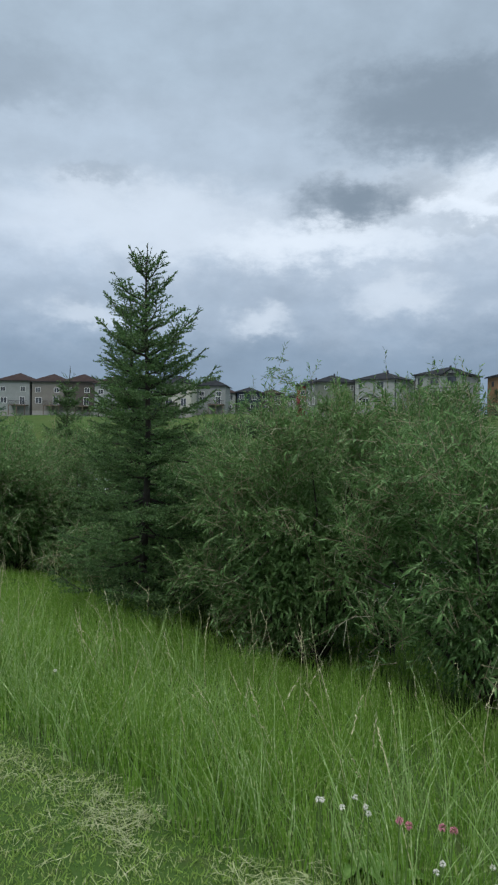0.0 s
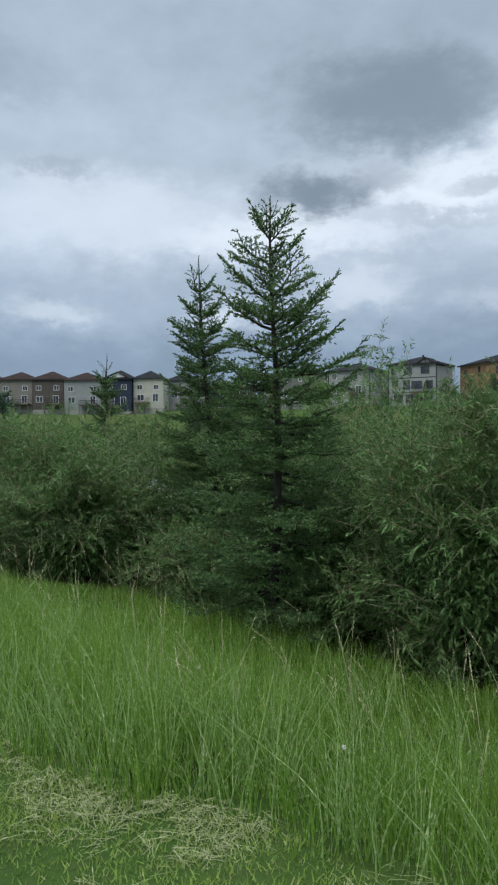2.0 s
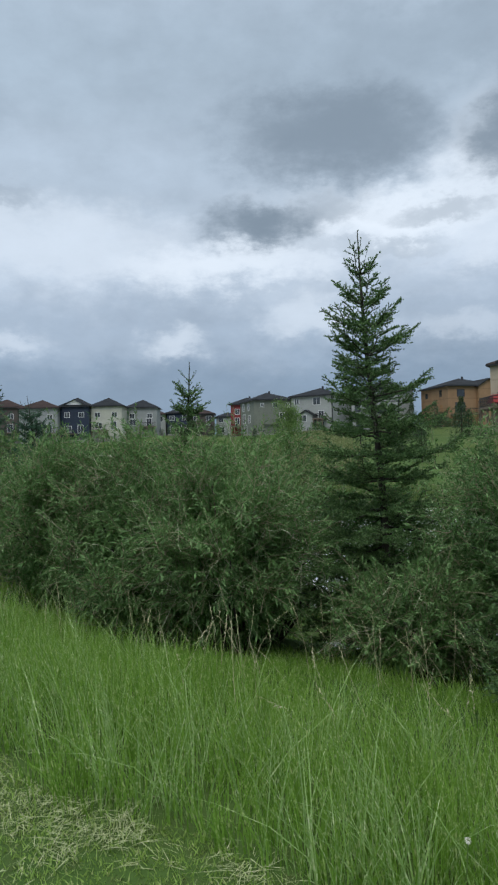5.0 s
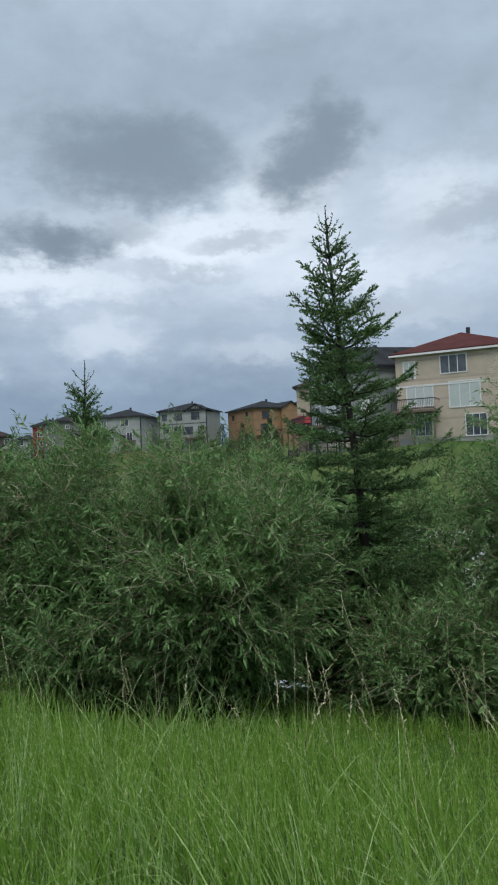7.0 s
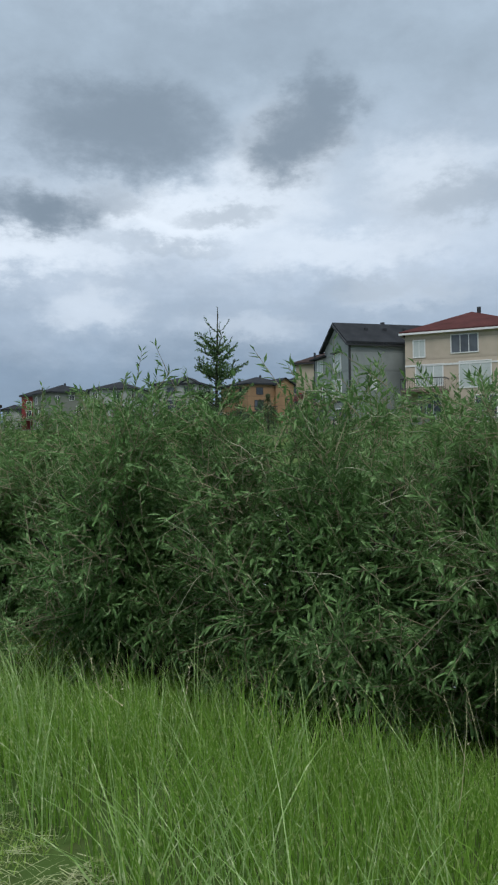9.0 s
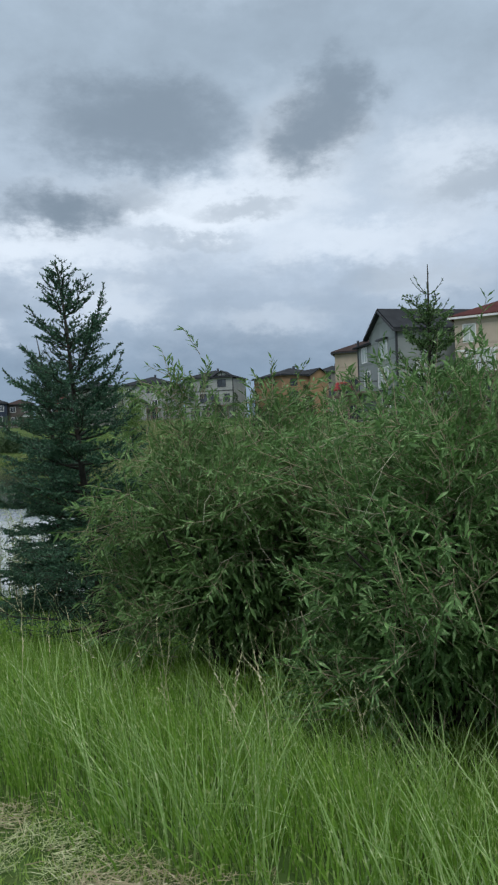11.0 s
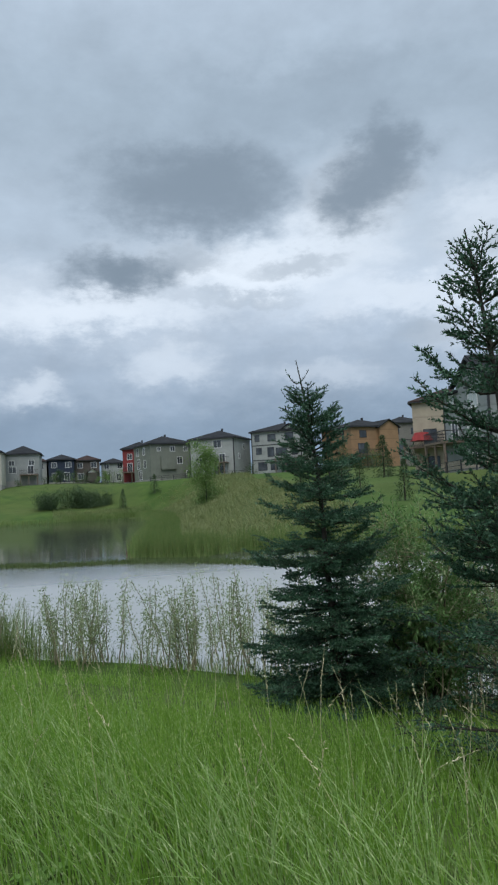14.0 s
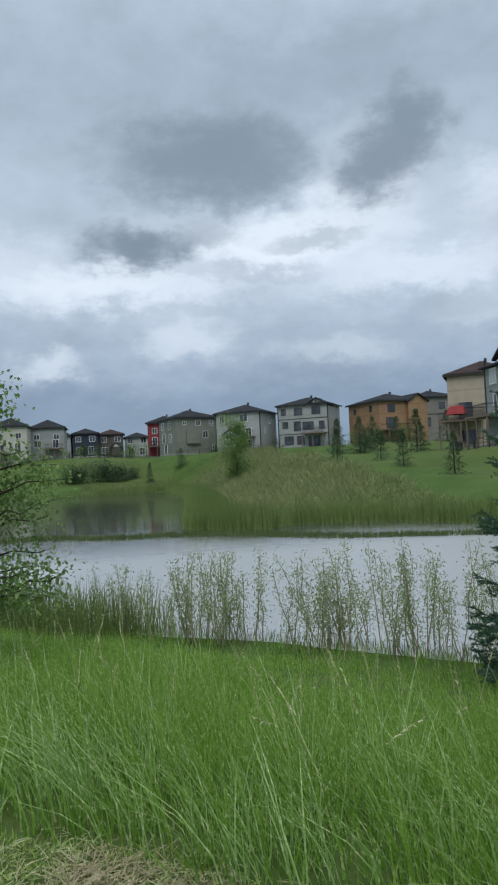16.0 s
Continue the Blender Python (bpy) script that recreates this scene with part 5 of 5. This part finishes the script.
def seed_heads(n, seed):
    r = np.random.default_rng(seed)
    p = beside(r.uniform(-5, 25, n), r.uniform(2.4, 5.4, n))
    v1 = blades_at(p, 0.55, 0.95, 0.003, 0.005, 0.2, (-0.08, 0, 0), r, 3, droop=0.25)
    tips = v1[0].reshape(n, 7, 3)
    q, d = tips[:, 5], unit(tips[:, 6] - tips[:, 4])
    k = 16
    f = np.tile(np.linspace(-0.55, 0.75, k), (n, 1))[..., None]
    P = q[:, None] + d[:, None] * f * 0.13
    dd = unit(d[:, None] + r.normal(0, 0.3, (n, k, 3)))
    le = r.uniform(0.014, 0.028, (n, k))
    v2 = leaves(P.reshape(-1, 3), dd.reshape(-1, 3), le.ravel(), le.ravel() * 0.3, r)
    return join([v1, v2])


stuff("grass_seed_heads", seed_heads(480, 23), GRASS_DRY, "pale dry seed heads standing above the grass", "grass")


def path_edge(s):
    return np.interp(s, (-8, 5.5, 8, 11.5, 14, 27), (1.43, 1.43, 1.0, 0.85, 1.2, 1.25)) + 0.03 * np.sin(s * 5.1) + 0.02 * np.sin(s * 13.7)


def paved_path():
    s = np.linspace(-6, 30, 200)
    rows = []
    for f in np.linspace(0, 1, 7):
        q = beside(s, -1.3 + (path_edge(s) + 1.3) * f)
        rows.append(np.column_stack([q, land(q) + (0.012 if 0 < f < 1 else -0.02)]))
    v = np.concatenate(rows)
    k = len(s)
    t = [(j * k + i, j * k + i + 1, (j + 1) * k + i + 1, (j + 1) * k + i) for j in range(6) for i in range(k - 1)]
    me = fast_mesh("pavement", v, np.array(t)[:, ::-1], PAVING, True)
    tagged(new("pavement", me), "worn grey walking path beside mown grass", "path", kind="structure")


paved_path()


def short_grass(n, seed):
    r = np.random.default_rng(seed)
    s, m = r.uniform(-3.5, 23, n), r.uniform(0.8, 2.5, n)
    p = beside(s, m)[(m < edge_of(s) + 0.05) & (m > path_edge(s) + r.normal(0.02, 0.03, n))]
    return blades_at(p, 0.018, 0.055, 0.005, 0.0095, 0.6, (0, 0, 0), r, 2, droop=0.3, sink=0.003)


stuff("mown_grass", short_grass(150000, 24), LAWN, "short mown grass beside the path", "grass")


def clippings(n, seed):
    """A ragged windrow of cut grass along the mown edge, thinner over the lawn."""
    r = np.random.default_rng(seed)
    q = n // 10
    s = r.uniform(-4, 23, q)
    stray = r.uniform(0, 1, q) < 0.4
    m = edge_of(s) - 0.08 + r.normal(0, 0.09, q) - np.where(stray, np.abs(r.normal(0, 0.35, q)), np.abs(r.normal(0, 0.07, q)))
    keep = (np.sin(s * 3.1) + np.sin(s * 7.3 + 2) + r.normal(0, 0.6, q) > -0.3) & (m > path_edge(s))
    s, m, stray = s[keep], m[keep], stray[keep]
    heap = np.where(stray, 0.03, 0.06)
    g = np.repeat(np.arange(len(s)), 10)
    n = len(g)
    p = beside(s, m)[g] + r.normal(0, 0.035, (n, 2))
    z = land(p) + r.uniform(0.012, 1, n) * heap[g]
    a = r.uniform(0, 2 * math.pi, len(s))[g] + r.normal(0, 0.45, n)
    d = unit(np.stack([np.cos(a), np.sin(a), r.normal(0, 0.14, n)], 1))
    side = unit(np.cross(d, np.array([0, 0, 1.0]) + r.normal(0, 0.3, (n, 3))))
    ln = r.uniform(0.04, 0.14, n)
    return strips(np.column_stack([p, z]), d, ln, r.uniform(0.002, 0.0042, n), side, np.stack([r.normal(0, 0.03, n), r.normal(0, 0.03, n), -0.02 * np.ones(n)], 1), 2)


stuff("grass_clippings", clippings(34000, 25), HAY, "dried tan grass clippings along the mown edge", "clippings")


def thatch(n, seed):
    """Matted brown grass lying where the mower turned."""
    r = np.random.default_rng(seed)
    q = n // 12
    s = r.uniform(13.2, 23, q)
    m = edge_of(s) - 0.22 + r.normal(0, 0.12, q)
    keep = np.sin(s * 2.3 + 1) + np.sin(s * 5.1) + r.normal(0, 0.5, q) > -0.1
    s, m = s[keep], m[keep]
    g = np.repeat(np.arange(len(s)), 12)
    n = len(g)
    p = beside(s, m)[g] + r.normal(0, 0.05, (n, 2))
    z = land(p) + r.uniform(0.01, 0.05, n)
    a = r.uniform(0, 2 * math.pi, len(s))[g] + r.normal(0, 0.35, n)
    d = unit(np.stack([np.cos(a), np.sin(a), r.normal(0, 0.1, n)], 1))
    side = unit(np.cross(d, np.array([0, 0, 1.0]) + r.normal(0, 0.3, (n, 3))))
    return strips(np.column_stack([p, z]), d, r.uniform(0.06, 0.2, n), r.uniform(0.002, 0.0045, n), side, np.stack([r.normal(0, 0.04, n), r.normal(0, 0.04, n), -0.02 * np.ones(n)], 1), 2)


stuff("dead_thatch", thatch(13000, 28), THATCH, "matted brown dead grass along the mown edge", "thatch")


def broadleaf_weed(x, y, size, seed):
    """A rosette of long toothed leaves that arch outward."""
    r = np.random.default_rng(seed)
    ob = new("broadleaf_weed")
    ob.matrix_world = pose(x, y, land1(x, y) - 0.01)
    tagged(ob, "fresh green broad-leaved weed rosette in the grass", "weed", "weeds in the verge")
    f = np.linspace(0, 1, 8)
    for k in range(9):
        a = k * 2.4 + r.normal(0, 0.2)
        ln, lift = size * r.uniform(0.75, 1.15), r.uniform(0.5, 1.1)
        out, up = ln * f * 0.85, ln * (lift * f - 0.75 * f**2)
        half = ln * 0.16 * np.sin(np.pi * np.clip(f * 0.92 + 0.05, 0, 1)) * (1 + 0.28 * np.where(np.arange(8) % 2, 1, -1))
        c, n = np.array([math.cos(a), math.sin(a)]), np.array([-math.sin(a), math.cos(a)])
        mid = np.column_stack([out[:, None] * c, up])
        v = np.concatenate([np.column_stack([mid[:, :2] + half[:, None] * n, up + half * 0.3]), mid, np.column_stack([mid[:, :2] - half[:, None] * n, up + half * 0.3])])
        t = [(q * 8 + i, q * 8 + i + 1, q * 8 + i + 9, q * 8 + i + 8) for q in range(2) for i in range(7)]
        mesh_part("leaf", fast_mesh("leaf", v, np.array(t), WEED, True), ob)


for i, (x, y, k) in enumerate([(-7.8, 12.36, 0.17), (-7.62, 12.5, 0.13), (0.47, 2.95, 0.2), (0.6, 2.86, 0.16), (-10.3, 15.2, 0.16), (-11.1, 15.75, 0.14)]):
    broadleaf_weed(x, y, k, 700 + i)


def clover(x, y, h, mat, label, seed, size=0.0095):
    r = np.random.default_rng(seed)
    z0 = land1(x, y)
    ob = new("clover_flower")
    ob.matrix_world = pose(x, y, z0)
    tagged(ob, label, "flower", "clover in the grass")
    j = np.linspace(0, 1, 4)
    ch = np.stack([r.normal(0, 0.03) * j, r.normal(0, 0.03) * j, (h + 0.02) * j - 0.02], 1)
    v, t = tubes(ch[None], np.full((1, 4), 0.0022), 4)
    mesh_part("stem", fast_mesh("stem", v, t, STEM), ob)
    n = 60
    d = unit(r.normal(0, 1, (n, 3)) + np.array([0, 0, 0.3]))
    v, t = leaves(ch[-1] + d * size * 0.4, d, np.full(n, size), np.full(n, size * 0.4), r)
    mesh_part("head", fast_mesh("head", v, t, mat), ob)


for i, (x, y, h) in enumerate([(0.27, 2.78, 0.36), (0.31, 2.75, 0.36), (0.36, 2.72, 0.35), (0.40, 2.74, 0.41), (0.46, 2.70, 0.35), (0.41, 2.73, 0.37), (0.66, 2.52, 0.24), (0.71, 2.50, 0.25), (0.84, 2.55, 0.20), (0.90, 2.58, 0.22), (0.88, 2.5, 0.17), (-2.61, 5.47, 0.14), (-3.35, 6.05, 0.3), (-1.9, 5.55, 0.34), (-2.2, 5.0, 0.16), (-1.2, 4.6, 0.28)]):
    clover(x, y, h, FLOWER_W, "white clover flower on a thin stem", 500 + i)
for i, (x, y, h) in enumerate([(0.56, 2.68, 0.34), (0.59, 2.66, 0.33), (0.72, 2.66, 0.34), (0.75, 2.67, 0.35)]):
    clover(x, y, h, FLOWER_P, "pink clover flower on a thin stem", 520 + i, 0.0125)
